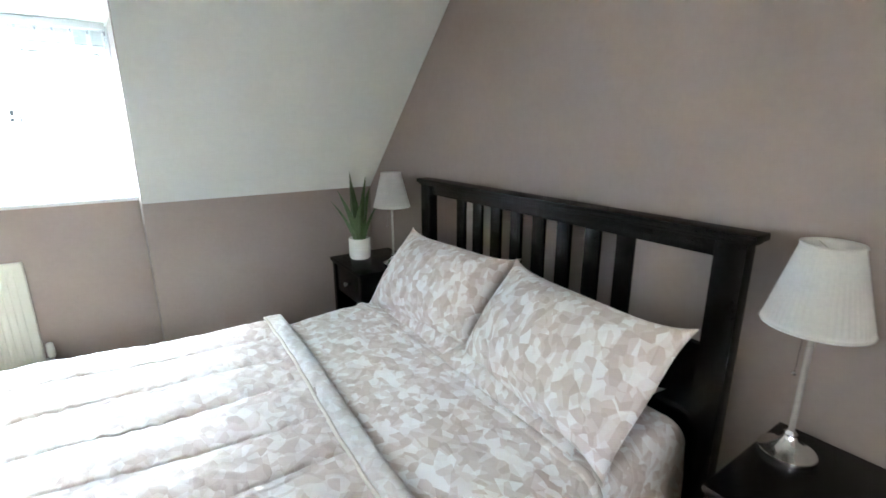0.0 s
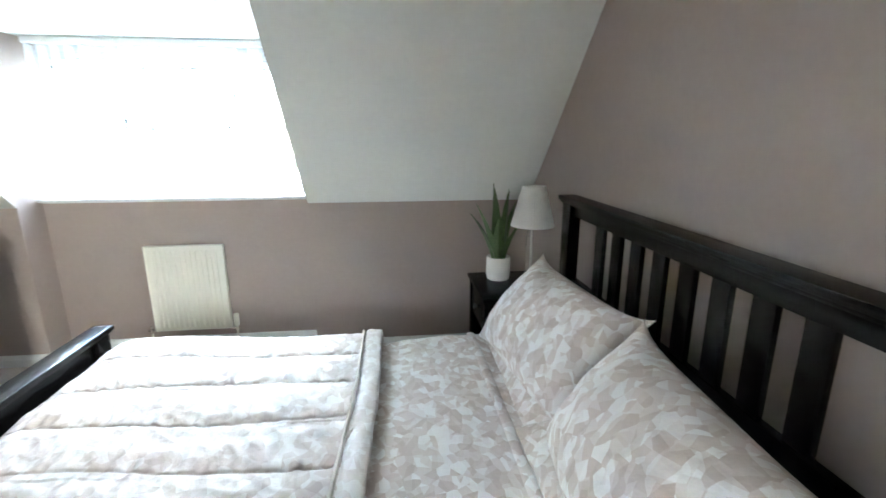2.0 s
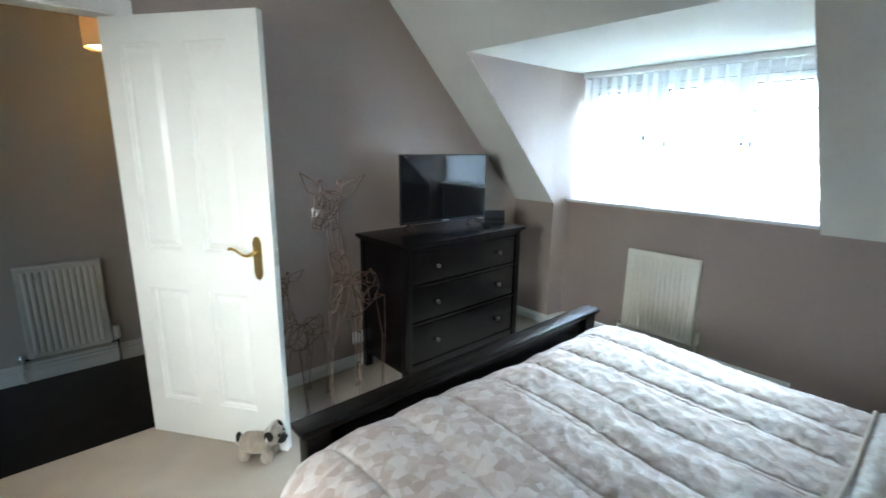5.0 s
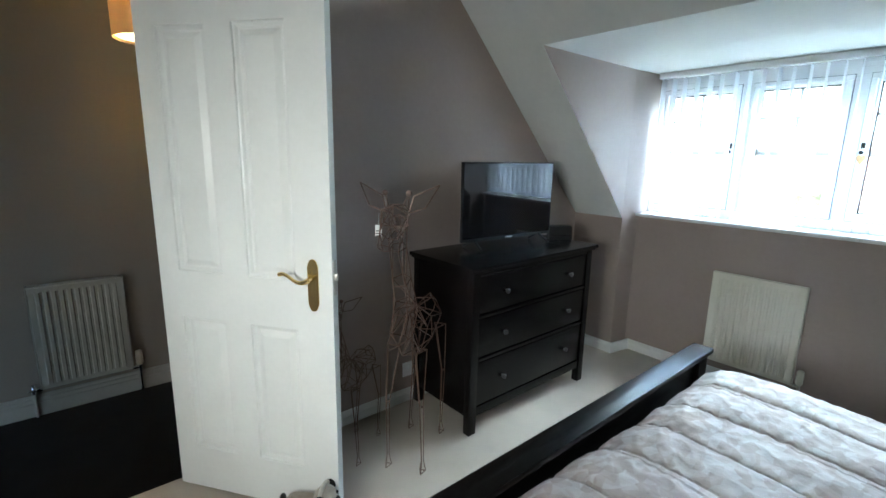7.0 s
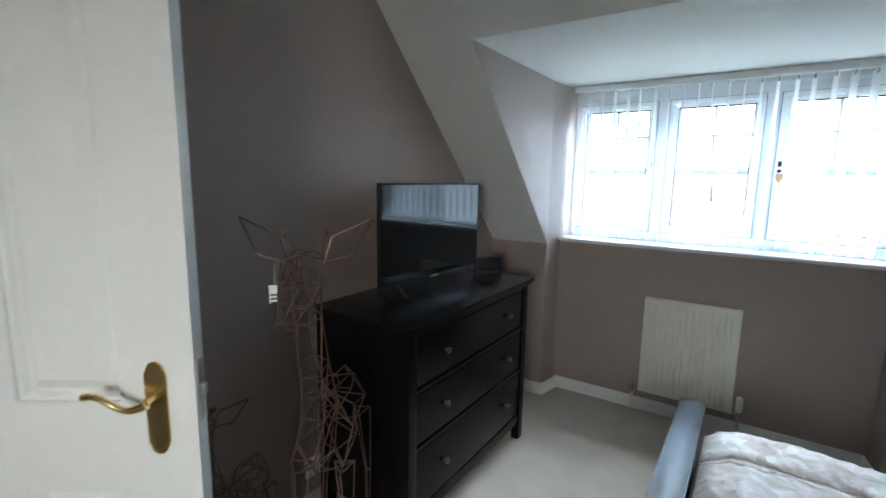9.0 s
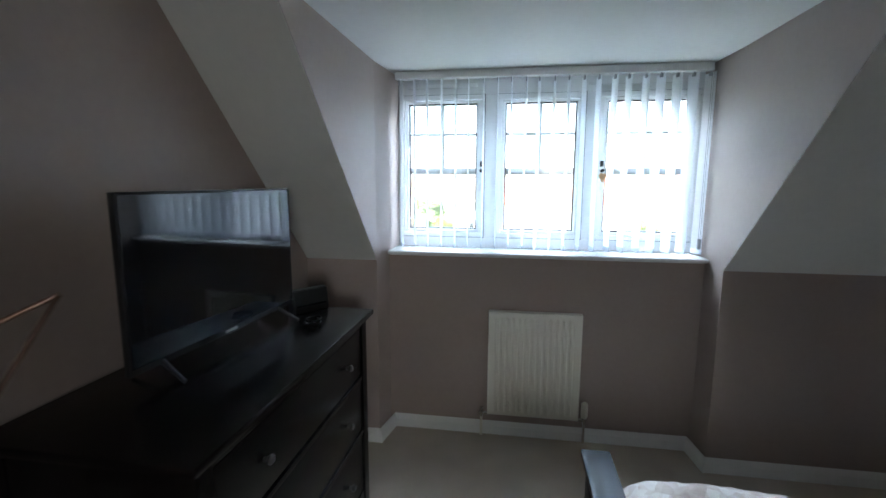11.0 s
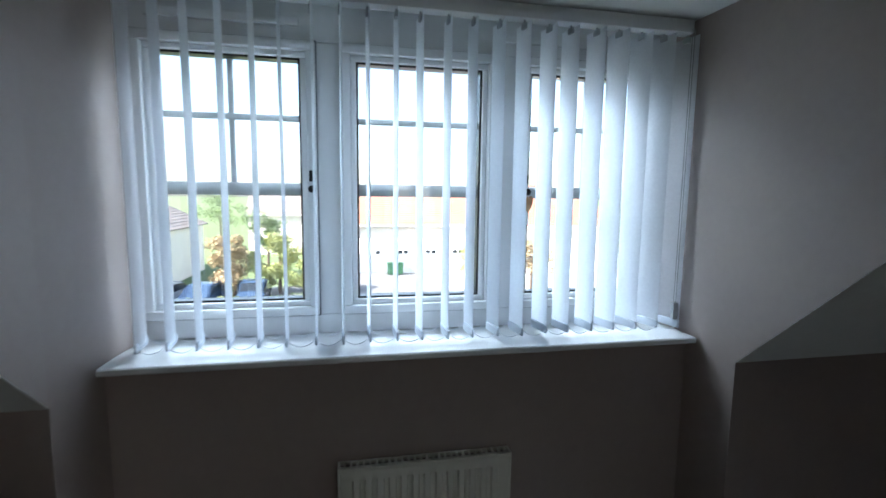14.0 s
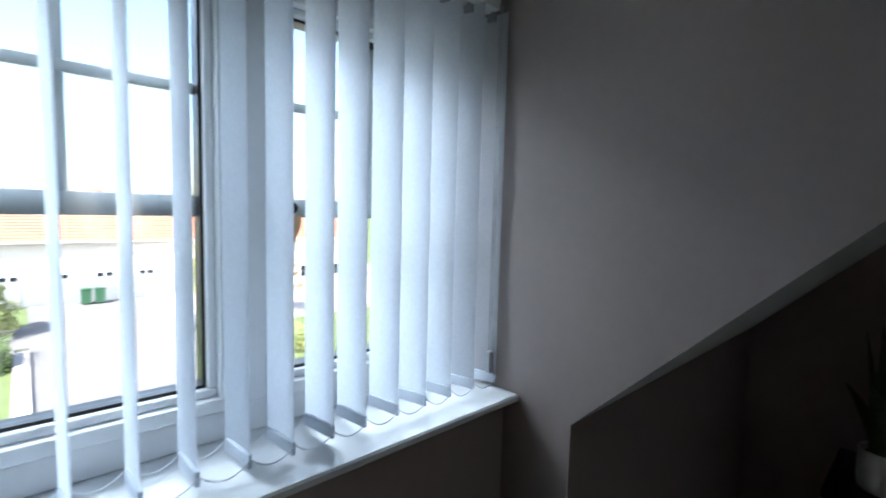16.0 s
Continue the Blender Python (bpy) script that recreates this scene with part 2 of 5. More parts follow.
def prism(bm, outline, axis, lo, hi):
    """Extrudes a closed outline of (u, v) along axis 'x' or 'y' or 'z'."""
    def put(u, v, w):
        return {"x": (w, u, v), "y": (u, w, v), "z": (u, v, w)}[axis]
    a = [bm.verts.new(put(u, v, lo)) for u, v in outline]
    b = [bm.verts.new(put(u, v, hi)) for u, v in outline]
    bm.faces.new(a)
    bm.faces.new(b[::-1])
    for k in range(len(a)):
        j = (k + 1) % len(a)
        bm.faces.new((a[k], b[k], b[j], a[j]))
    bmesh.ops.recalc_face_normals(bm, faces=bm.faces[:])
    return bm


def mesh_of(name, bm, material, smooth=None):
    me = bpy.data.meshes.new(name)
    bmesh.ops.recalc_face_normals(bm, faces=bm.faces[:])
    bm.to_mesh(me)
    bm.free()
    for m in material if isinstance(material, (list, tuple)) else [material]:
        me.materials.append(m)
    if smooth is not None:
        me.shade_smooth()
        me.set_sharp_from_angle(angle=radians(smooth))
    return me


def part(name, bm, material, parent, label="", smooth=35):
    ob = new(name, mesh_of(name, bm, material, smooth))
    ob.parent = parent
    return tagged(ob, label)


def thing(name, m, label, category, group="", kind=""):
    ob = new(name)
    ob.matrix_basis = m
    ob.empty_display_size = 0.1
    return tagged(ob, label, category, group, kind)


def solid(name, bm, material, label, category, group="", kind="", m=None, smooth=35):
    ob = new(name, mesh_of(name, bm, material, smooth))
    if m is not None:
        ob.matrix_basis = m
    return tagged(ob, label, category, group, kind)


def structure(name, bm, material, label, smooth=35):
    return solid(name, bm, material, label, name.split("_")[0], kind="structure", smooth=smooth)


# ---- room shell ----
XW, XE, YS, YK, YB = -2.08, 1.46, -1.0, 3.173, 3.36      # west, east, south, knee wall, wall under the window
ZC, ZK, ZD = 2.385, 1.03, 2.035                             # ceiling, knee wall, dormer ceiling
YR = YK - (ZC - ZK)                                        # where the slope meets the ceiling
YDT = YK - (ZD - ZK)
DL0, DL1, DR0, DR1 = -1.69, -1.648, 0.005, -0.02          # dormer cheeks, front and back
YW0, YW1 = 3.53, 3.60                                      # window frame
DH, DHY0, DHY1 = 2.0, -0.345, 0.425                        # bedroom doorway
T = 0.11

structure("floor", boxes((XW - 0.075, XE + T, YS - T, YB + 0.3, -0.25, 0.0)), CARPET, "cream cut pile bedroom carpet")
structure("floor_hall", boxes((-3.35, XW - 0.079, -1.6, 2.2, -0.25, -0.004)), DARKCARPET, "black hall carpet beyond the doorway")
structure("wall_east", boxes((XE, XE + T, YS, YB + 0.4, 0, 2.6)), TAUPE, "taupe painted wall behind the headboard")
structure("wall_west", boxes((XW - T, XW, DHY1 + 0.03, YB + 0.4, 0, 2.6), (XW - T, XW, YS, DHY0 - 0.03, 0, 2.6), (XW - T, XW, DHY0 - 0.03, DHY1 + 0.03, DH + 0.03, 2.6)), TAUPE, "taupe painted wall with the doorway")
SX0, SX1, SZ0, SZ1 = -0.65, 0.15, 1.1, 1.8
structure("wall_south", boxes((XW - T, SX0, YS - T, YS, 0, 2.6), (SX1, XE + T, YS - T, YS, 0, 2.6), (SX0, SX1, YS - T, YS, 0, SZ0), (SX0, SX1, YS - T, YS, SZ1, 2.6)), TAUPE, "taupe painted wall with a second window")
structure("ceiling", boxes((XW - T, XE + T, YS - T, YR, ZC, ZC + 0.12)), CEIL, "flat white painted ceiling")

k = 0.10
for side, x0, x1, ya, yb in (("west", XW - T, DL0 - 0.003, YR, YK), ("east", DR0 + 0.003, XE + T, YR, YK), ("upper", DL0 - 0.003, DR0 + 0.003, YR, YDT)):
    za, zb = ZK + (YK - ya), ZK + (YK - yb)
    bm = prism(bmesh.new(), [(ya, za), (yb, zb), (yb + k, zb + k), (ya + k, za + k)], "x", x0, x1)
    structure("ceiling_slope_" + side, bm, CEIL, "sloping white painted attic ceiling")
structure("wall_knee_west", boxes((XW, DL0, YK, YK + 0.12, 0, ZK + 0.06)), TAUPE, "taupe knee wall under the slope")
structure("wall_knee_east", boxes((DR0, XE, YK, YK + 0.12, 0, ZK + 0.06)), TAUPE, "taupe knee wall under the slope")
structure("wall_north", boxes((DL0, DR0, YB, YB + 0.2, 0, 1.03)), TAUPE, "taupe wall below the dormer window")


def cheek(name, xf, xb, out):
    """Dormer side: a triangle above the slope and the strip down to the floor."""
    bm = bmesh.new()
    inner = {"a": (xf, YDT, ZD), "b": (xf, YK, ZK), "c": (xf, YK, 0.0), "d": (xb, YW1 + 0.02, 0.0), "e": (xb, YW1 + 0.02, ZD), "f": (xf, YK, ZD)}
    shift = {"a": (0.05, 0.05), "b": (0.05, 0.05), "c": (0.05, 0), "d": (0, 0), "e": (0, 0.05), "f": (0, 0.05)}
    p = {k: bm.verts.new(v) for k, v in inner.items()}
    q = {k: bm.verts.new((v[0] + out * 0.09, v[1] + shift[k][0], v[2] + shift[k][1])) for k, v in inner.items()}
    for face in ("abf", "fbcde"):
        if face == "fbcde":
            bm.faces.new([p[k] for k in "fbe"])
            bm.faces.new([p[k] for k in "bcde"])
        else:
            bm.faces.new([p[k] for k in face])
        bm.faces.new([q[k] for k in face][::-1])
    ring = "abcdef"
    for i in range(6):
        k, j = ring[i], ring[(i + 1) % 6]
        bm.faces.new((p[k], q[k], q[j], p[j]))
    return structure(name, bm, TAUPE, "taupe painted dormer cheek", smooth=5)


cheek("wall_cheek_west", DL0, DL1, -1)
cheek("wall_cheek_east", DR0, DR1, 1)
structure("ceiling_dormer", boxes((DL0 - 0.12, DR0 + 0.12, YDT + 0.004, YW1 + 0.02, ZD, ZD + 0.1)), CEIL, "white painted dormer ceiling")
structure("roof_dormer", boxes((DL0 - 0.2, DR0 + 0.2, YDT + 0.15, YW1 + 0.06, ZD + 0.13, ZD + 0.22)), shader("lead_roofing", (0.2, 0.2, 0.21), 0.7, var=0.1), "grey flat dormer roof")


def skirting(name, x0, y0, x1, y1):
    """A moulded board along a wall; the room lies to the left of the way from start to end."""
    d = Vector((x1 - x0, y1 - y0, 0))
    n = Vector((-d.y, d.x, 0)).normalized()
    prof = [(0.0, 0.0), (0.016, 0.0), (0.016, 0.050), (0.013, 0.055), (0.013, 0.060), (0.008, 0.070), (0.003, 0.077), (0.0, 0.077)]
    bm = bmesh.new()
    ends = []
    for p in (Vector((x0, y0, 0)), Vector((x1, y1, 0))):
        ends.append([bm.verts.new(p + n * u + Vector((0, 0, v))) for u, v in prof])
    a, b = ends
    for i in range(len(a) - 1):
        bm.faces.new((a[i], b[i], b[i + 1], a[i + 1]))
    bm.faces.new(a)
    bm.faces.new(b[::-1])
    return tagged(new(name, mesh_of(name, bm, GLOSSWHITE, 30)), "white gloss moulded skirting board", "baseboard", kind="structure")


skirting("baseboard_west", XW, YK, XW, DHY1 + 0.085)
skirting("baseboard_knee_west", DL0 + 0.016, YK, XW, YK)
skirting("baseboard_cheek_west", DL1 - 0.002, YB, DL0 + 0.002, YK - 0.016)
skirting("baseboard_north", DR1, YB, DL1, YB)
skirting("baseboard_cheek_east", DR0, YK - 0.016, DR1, YB)
skirting("baseboard_knee_east", XE, YK, DR0 - 0.016, YK)
skirting("baseboard_east", XE, YS, XE, YK)

# doorway lining and architrave
bm = boxes((XW - T - 0.004, XW + 0.004, DHY1, DHY1 + 0.029, 0, DH + 0.03), (XW - T - 0.004, XW + 0.004, DHY0 - 0.029, DHY0, 0, DH + 0.03), (XW - T - 0.004, XW + 0.004, DHY0, DHY1, DH, DH + 0.029))
structure("door_frame_lining", bm, GLOSSWHITE, "white gloss door lining")
bm = bmesh.new()
for y0, y1, z0, z1 in ((DHY1 + 0.008, DHY1 + 0.068, 0, DH + 0.068), (DHY0 - 0.068, DHY0 - 0.008, 0, DH + 0.068), (DHY0 - 0.008, DHY1 + 0.008, DH + 0.008, DH + 0.068)):
    box(bm, XW + 0.0005, XW + 0.014, y0, y1, z0, z1, bevel=0.004)
structure("trim_architrave", bm, GLOSSWHITE, "white gloss door architrave")

# second window, behind the walk
w2 = thing("window_2", pose(0, YS - 0.09, 0), "white framed second bedroom window", "window", kind="structure")
fr = bmesh.new()
for s in ((SX0, SX1, -0.03, 0.03, SZ0, SZ0 + 0.06), (SX0, SX1, -0.03, 0.03, SZ1 - 0.06, SZ1), (SX0, SX0 + 0.06, -0.03, 0.03, SZ0 + 0.06, SZ1 - 0.06), (SX1 - 0.06, SX1, -0.03, 0.03, SZ0 + 0.06, SZ1 - 0.06), (SX0 + 0.37, SX0 + 0.43, -0.03, 0.03, SZ0 + 0.06, SZ1 - 0.06)):
    box(fr, *s, bevel=0.005)
part("window_frame", fr, UPVC, w2)
for x0, x1 in ((SX0 + 0.06, SX0 + 0.37), (SX0 + 0.43, SX1 - 0.06)):
    g = part("pane", boxes((x0, x1, -0.002, 0.002, SZ0 + 0.06, SZ1 - 0.06)), GLASS, w2, "clear glass pane")
    g.visible_shadow = False

# never in view: overhang added to stop sun entering the second window
structure("roof_eave", boxes((XW - 0.3, XE + 0.3, YS - 0.62, YS - T - 0.003, 1.86, 1.96)), CEIL, "unseen board added to keep the sun off the second window")

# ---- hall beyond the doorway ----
structure("wall_hall_west", boxes((-3.31, -3.2, -1.6, 2.2, 0, 2.6)), HALLPAINT, "hall wall, its dimness put into the paint")
structure("wall_hall_south", boxes((-3.2, XW - T, -1.7, -1.6, 0, 2.6)), HALLPAINT, "hall wall, its dimness put into the paint")
structure("wall_hall_north", boxes((-3.2, XW - T, 2.1, 2.2, 0, 2.6)), HALLPAINT, "hall wall, its dimness put into the paint")
structure("ceiling_hall", boxes((-3.3, XW - T, -1.7, 2.2, 2.36, 2.46)), CEIL, "white hall ceiling")
bm = bmesh.new()
for z0, z1, d in ((0, 0.075, 0.018), (0.075, 0.10, 0.013), (0.10, 0.12, 0.007)):
    box(bm, -3.2, -3.2 + d, -1.6, 2.1, z0, z1, bevel=0.003)
# darkened cream: the weak light of the hall is put into this colour
HALLDIMGLOSS = shader("dimmed_hall_gloss", (0.25, 0.23, 0.19), 0.4, var=0.05)
structure("baseboard_hall", bm, HALLDIMGLOSS, "white moulded hall skirting board")

pend = thing("pendant_lamp", pose(-2.75, 0.53, 1.96), "lit hall pendant lamp with a cream drum shade", "lamp")
part("shade", lathe([(0.165, 0.0), (0.165, 0.20), (0.162, 0.20), (0.162, 0.0), (0.165, 0.0)], 40), cloth_shader("tan_lamp_cloth", (0.50, 0.36, 0.22), 0.25), pend, "cream cloth drum shade")
bm = bmesh.new()
rod(bm, (0, 0, 0.17), (0, 0, 0.36), 0.004, n=8)
part("cord", bm, PAPER, pend)
part("ceiling_rose", lathe([(0.0, 0.36), (0.05, 0.39), (0.05, 0.40), (0.0, 0.40)], 20), PAPER, pend)
bm = bmesh.new()
ball(bm, (0, 0, 0.10), 0.035, 16)
part("bulb", bm, glow_shader("warm_bulb", (1.0, 0.72, 0.38), 14.0), pend, "glowing warm bulb")
part("diffuser", lathe([(0.0, 0.012), (0.155, 0.012)], 32), cloth_shader("opal_diffuser", (0.9, 0.8, 0.6), 0.7), pend, "glowing round diffuser")

# ---- dormer window ----
# dark grey standing in for the shadow line where sash meets frame
SHADOWLINE = shader("grey_sash_shadow", (0.16, 0.18, 0.20), 0.7, var=0.1)
# greyer than the frame: the bars' backlit shade is put into the colour
GLAZINGBAR = shader("backlit_grey_glazing_bar", (0.55, 0.60, 0.63), 0.4, var=0.04)
win = thing("window_1", pose(0, YW0, 0), "white plastic three light dormer window with glazing bars", "window", kind="structure")
WX0, WX1, WZ0, WZ1 = -1.655, -0.012, 1.062, 2.033
PANES = ((-1.594, -1.2), (-1.04, -0.652), (-0.492, -0.075))
GZ0, GZ1 = 1.167, 1.88
bm = bmesh.new()
for s in ((WX0, WX1, WZ0, 1.122), (WX0, WX1, 1.925, WZ1), (WX0, -1.635, 1.122, 1.925), (-1.155, -1.085, 1.122, 1.925), (-0.607, -0.537, 1.122, 1.925), (-0.03, WX1, 1.122, 1.925)):
    box(bm, s[0], s[1], 0.002, 0.07, s[2], s[3], bevel=0.004)
part("window_frame", bm, UPVC, win)
HANDLES = {0: -1.168, 2: -0.515}
for i, (x0, x1) in enumerate(PANES):
    bm = bmesh.new()
    o = 0.044
    b = 0.017
    for s in ((x0 - o, x1 + o, GZ0 - o, GZ0 - b), (x0 - o, x1 + o, GZ1 + b, GZ1 + o), (x0 - o, x0 - b, GZ0 - b, GZ1 + b), (x1 + b, x1 + o, GZ0 - b, GZ1 + b)):
        box(bm, s[0], s[1], -0.016, 0.058, s[2], s[3], bevel=0.005, seg=3)
    sash = part("sash", bm, UPVC, win, "white plastic casement")
    bm = bmesh.new()
    for s in ((x0 - b, x1 + b, GZ0 - b, GZ0), (x0 - b, x1 + b, GZ1, GZ1 + b), (x0 - b, x0, GZ0, GZ1), (x1, x1 + b, GZ0, GZ1)):
        box(bm, s[0], s[1], 0.0, 0.056, s[2], s[3], bevel=0.006, seg=3)
    part("glazing_bead", bm, UPVC, sash, "white rounded glazing bead")
    # thin strip around the sash that paints in the gap's shadow
    bm = bmesh.new()
    e = o + 0.0035
    for s in ((x0 - e, x1 + e, GZ0 - e, GZ0 - o), (x0 - e, x1 + e, GZ1 + o, GZ1 + e), (x0 - e, x0 - o, GZ0 - o, GZ1 + o), (x1 + o, x1 + e, GZ0 - o, GZ1 + o)):
        box(bm, s[0], s[1], -0.0025, 0.0015, s[2], s[3])
    part("seal", bm, SHADOWLINE, sash, "thin grey strip for the shadow line around the sash")
    bm = bmesh.new()
    for s in ((x0, x1, GZ0, GZ0 + 0.006), (x0, x1, GZ1 - 0.006, GZ1), (x0, x0 + 0.006, GZ0 + 0.006, GZ1 - 0.006), (x1 - 0.006, x1, GZ0 + 0.006, GZ1 - 0.006)):
        box(bm, s[0], s[1], 0.012, 0.05, s[2], s[3])
    part("gasket", bm, BLACKPLASTIC, sash, "thin black rubber gasket")
    g = part("pane", boxes((x0, x1, 0.028, 0.032, GZ0, GZ1)), GLASS, sash, "clear glass pane")
    g.visible_shadow = False
    xm = (x0 + x1) / 2
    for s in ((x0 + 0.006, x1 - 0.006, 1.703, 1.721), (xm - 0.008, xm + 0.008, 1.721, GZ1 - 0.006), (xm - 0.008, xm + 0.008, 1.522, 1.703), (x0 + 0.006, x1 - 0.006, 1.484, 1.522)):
        part("glazing_bar", boxes((s[0], s[1], 0.036, 0.048, s[2], s[3]), bevel=0.002), GLAZINGBAR, sash, "glazing bar with backlit shade in its grey")
for k, hx in HANDLES.items():
    h = thing("window_handle", pose(hx, -0.012, 1.50), "", "")
    h.parent = win
    h.empty_display_size = 0.02
    bm = boxes((-0.013, 0.013, -0.012, 0.0, -0.04, 0.05), bevel=0.004)
    part("backplate", bm, UPVC, h, "white handle base")
    bm = bmesh.new()
    rod(bm, (0, -0.012, 0.008), (0, -0.03, 0.008), 0.011, n=14)
    box(bm, -0.007, 0.007, -0.042, -0.028, -0.10, 0.018, bevel=0.004)
    part("lever", bm, UPVC, h, "white handle lever")
    bm = bmesh.new()
    box(bm, -0.009, 0.009, -0.024, -0.0115, 0.026, 0.058, bevel=0.003)
    rod(bm, (0, -0.029, 0.004), (0, -0.0455, 0.004), 0.0105, n=16)
    part("lock_button", bm, BLACKPLASTIC, h, "black lock button")
for x0, x1 in ((-1.60, -1.20), (-0.60, -0.15)):
    bm = boxes((x0, x1, -0.014, 0.002, 1.962, 1.985), bevel=0.004)
    part("trickle_vent", bm, UPVC, win, "white slotted trickle vent")

tag = thing("hanging_tag", pose(-0.512, YW0 - 0.052, 1.53, 0, 0, 25), "brown wooden heart tag hanging from the window handle", "ornament")
bm = bmesh.new()
prism(bm, [(0.8 * hx, 0.8 * hz - 0.005) for hx, hz in ((0, -0.11), (0.022, -0.075), (0.026, -0.055), (0.018, -0.042), (0.006, -0.042), (0, -0.05), (-0.006, -0.042), (-0.018, -0.042), (-0.026, -0.055), (-0.022, -0.075))], "y", -0.003, 0.003)
part("heart", bm, shader("pale_brown_wood", (0.42, 0.24, 0.11), 0.6, var=0.15, scale=40), tag)
bm = bmesh.new()
rod(bm, (0, 0, -0.045), (0.002, 0.006, 0.0), 0.0012)
part("string", bm, PAPER, tag)

bm = bmesh.new()
prism(bm, [(3.316, 1.041), (3.312, 1.045), (3.312, 1.056), (3.316, 1.060), (YW0 + 0.06, 1.060), (YW0 + 0.06, 1.031), (YB, 1.031), (YB - 0.004, 1.041)], "x", -1.668, -0.008)
structure("window_sill_board", bm, SILLPAINT, "white gloss painted window board")

# vertical blind
blind = thing("vertical_blind", pose(0, 3.42, 0), "white cloth vertical blind turned open", "blind")
bm = boxes((-1.640, -0.024, -0.022, 0.022, 1.992, 2.032), bevel=0.004)
part("headrail", bm, UPVC, blind, "white headrail")


def slat_mesh():
    bm = bmesh.new()
    cols = []
    for j in range(9):
        v = j / 8 - 0.5
        bow = 0.006 * (1 - (2 * v) ** 2)
        cols.append([bm.verts.new((bow, v * 0.089, z)) for z in (1.086, 1.12, 1.3, 1.5, 1.7, 1.9, 1.984)])
    for a, b in zip(cols, cols[1:]):
        for i in range(len(a) - 1):
            bm.faces.new((a[i], b[i], b[i + 1], a[i + 1]))
    r = bmesh.ops.extrude_face_region(bm, geom=bm.faces[:])
    for v in r["geom"]:
        if isinstance(v, bmesh.types.BMVert):
            v.co.x += 0.0007
    return mesh_of("slat", bm, SLATCLOTH, 60)


SLAT = slat_mesh()
bm = boxes((-0.002, 0.0045, -0.0435, 0.0435, 1.074, 1.098), bevel=0.001)
WEIGHT = mesh_of("weight", bm, cloth_shader("white_weight_pocket", (0.62, 0.66, 0.72), 0.2), 30)
bm = bmesh.new()
box(bm, -0.003, 0.004, -0.012, 0.012, 1.968, 1.985, bevel=0.001)
rod(bm, (0.001, 0, 1.985), (0.001, 0, 1.994), 0.003, n=8)
HANGER = mesh_of("hanger", bm, shader("grey_plastic", (0.35, 0.36, 0.38), 0.4), 30)
NSLAT, SX_A, SX_B = 22, -1.614, -0.036
random.seed(5)
slat_x, slat_turn = [], []
for i in range(NSLAT):
    x = SX_A + (SX_B - SX_A) * i / (NSLAT - 1)
    a = random.uniform(-1.5, 1.5) + 4.0 + 11.0 * max(0.0, 2 * i / (NSLAT - 1) - 1) ** 1.2
    s = new("slat", SLAT)
    s.parent = blind
    s.matrix_basis = pose(x, 0, random.uniform(-0.0015, 0.0015), random.uniform(-0.15, 0.15), random.uniform(-0.15, 0.15), a)
    for nm, me in (("weight", WEIGHT), ("hanger", HANGER)):
        w = new(nm, me)
        w.parent = s
    slat_x.append(x)
    slat_turn.append(radians(a))
for side in (-1, 1):
    bm = bmesh.new()
    for i in range(NSLAT - 1):
        p = Vector((slat_x[i] - math.sin(slat_turn[i]) * 0.0445 * side, 0.0445 * side, 1.092))
        q = Vector((slat_x[i + 1] - math.sin(slat_turn[i + 1]) * 0.0445 * side, 0.0445 * side, 1.092))
        last = None
        for j in range(17):
            u = j / 16
            c = p.lerp(q, u) + Vector((0, 0.002 * side, -0.019 * 4 * u * (1 - u)))
            bmesh.ops.create_icosphere(bm, subdivisions=1, radius=0.0021, matrix=Matrix.Translation(c))
            if last is not None and side > 0 or (last is not None and j % 2):
                rod(bm, last, c, 0.0007, n=3, caps=False)
            last = c
    part("bead_chain", bm, shader("white_beads", (0.72, 0.74, 0.78), 0.4), blind, "white linking bead chain", smooth=60)
bm = bmesh.new()
for k in range(2):
    rod(bm, (-0.036 + 0.008 * k, -0.03, 1.12), (-0.036 + 0.008 * k, -0.03, 2.0), 0.0012, n=5)
box(bm, -0.04, -0.022, -0.036, -0.024, 1.10, 1.155, bevel=0.003)
part("pull_cord", bm, shader("grey_cord", (0.4, 0.41, 0.43), 0.5), blind, "grey pull cord with a weight")


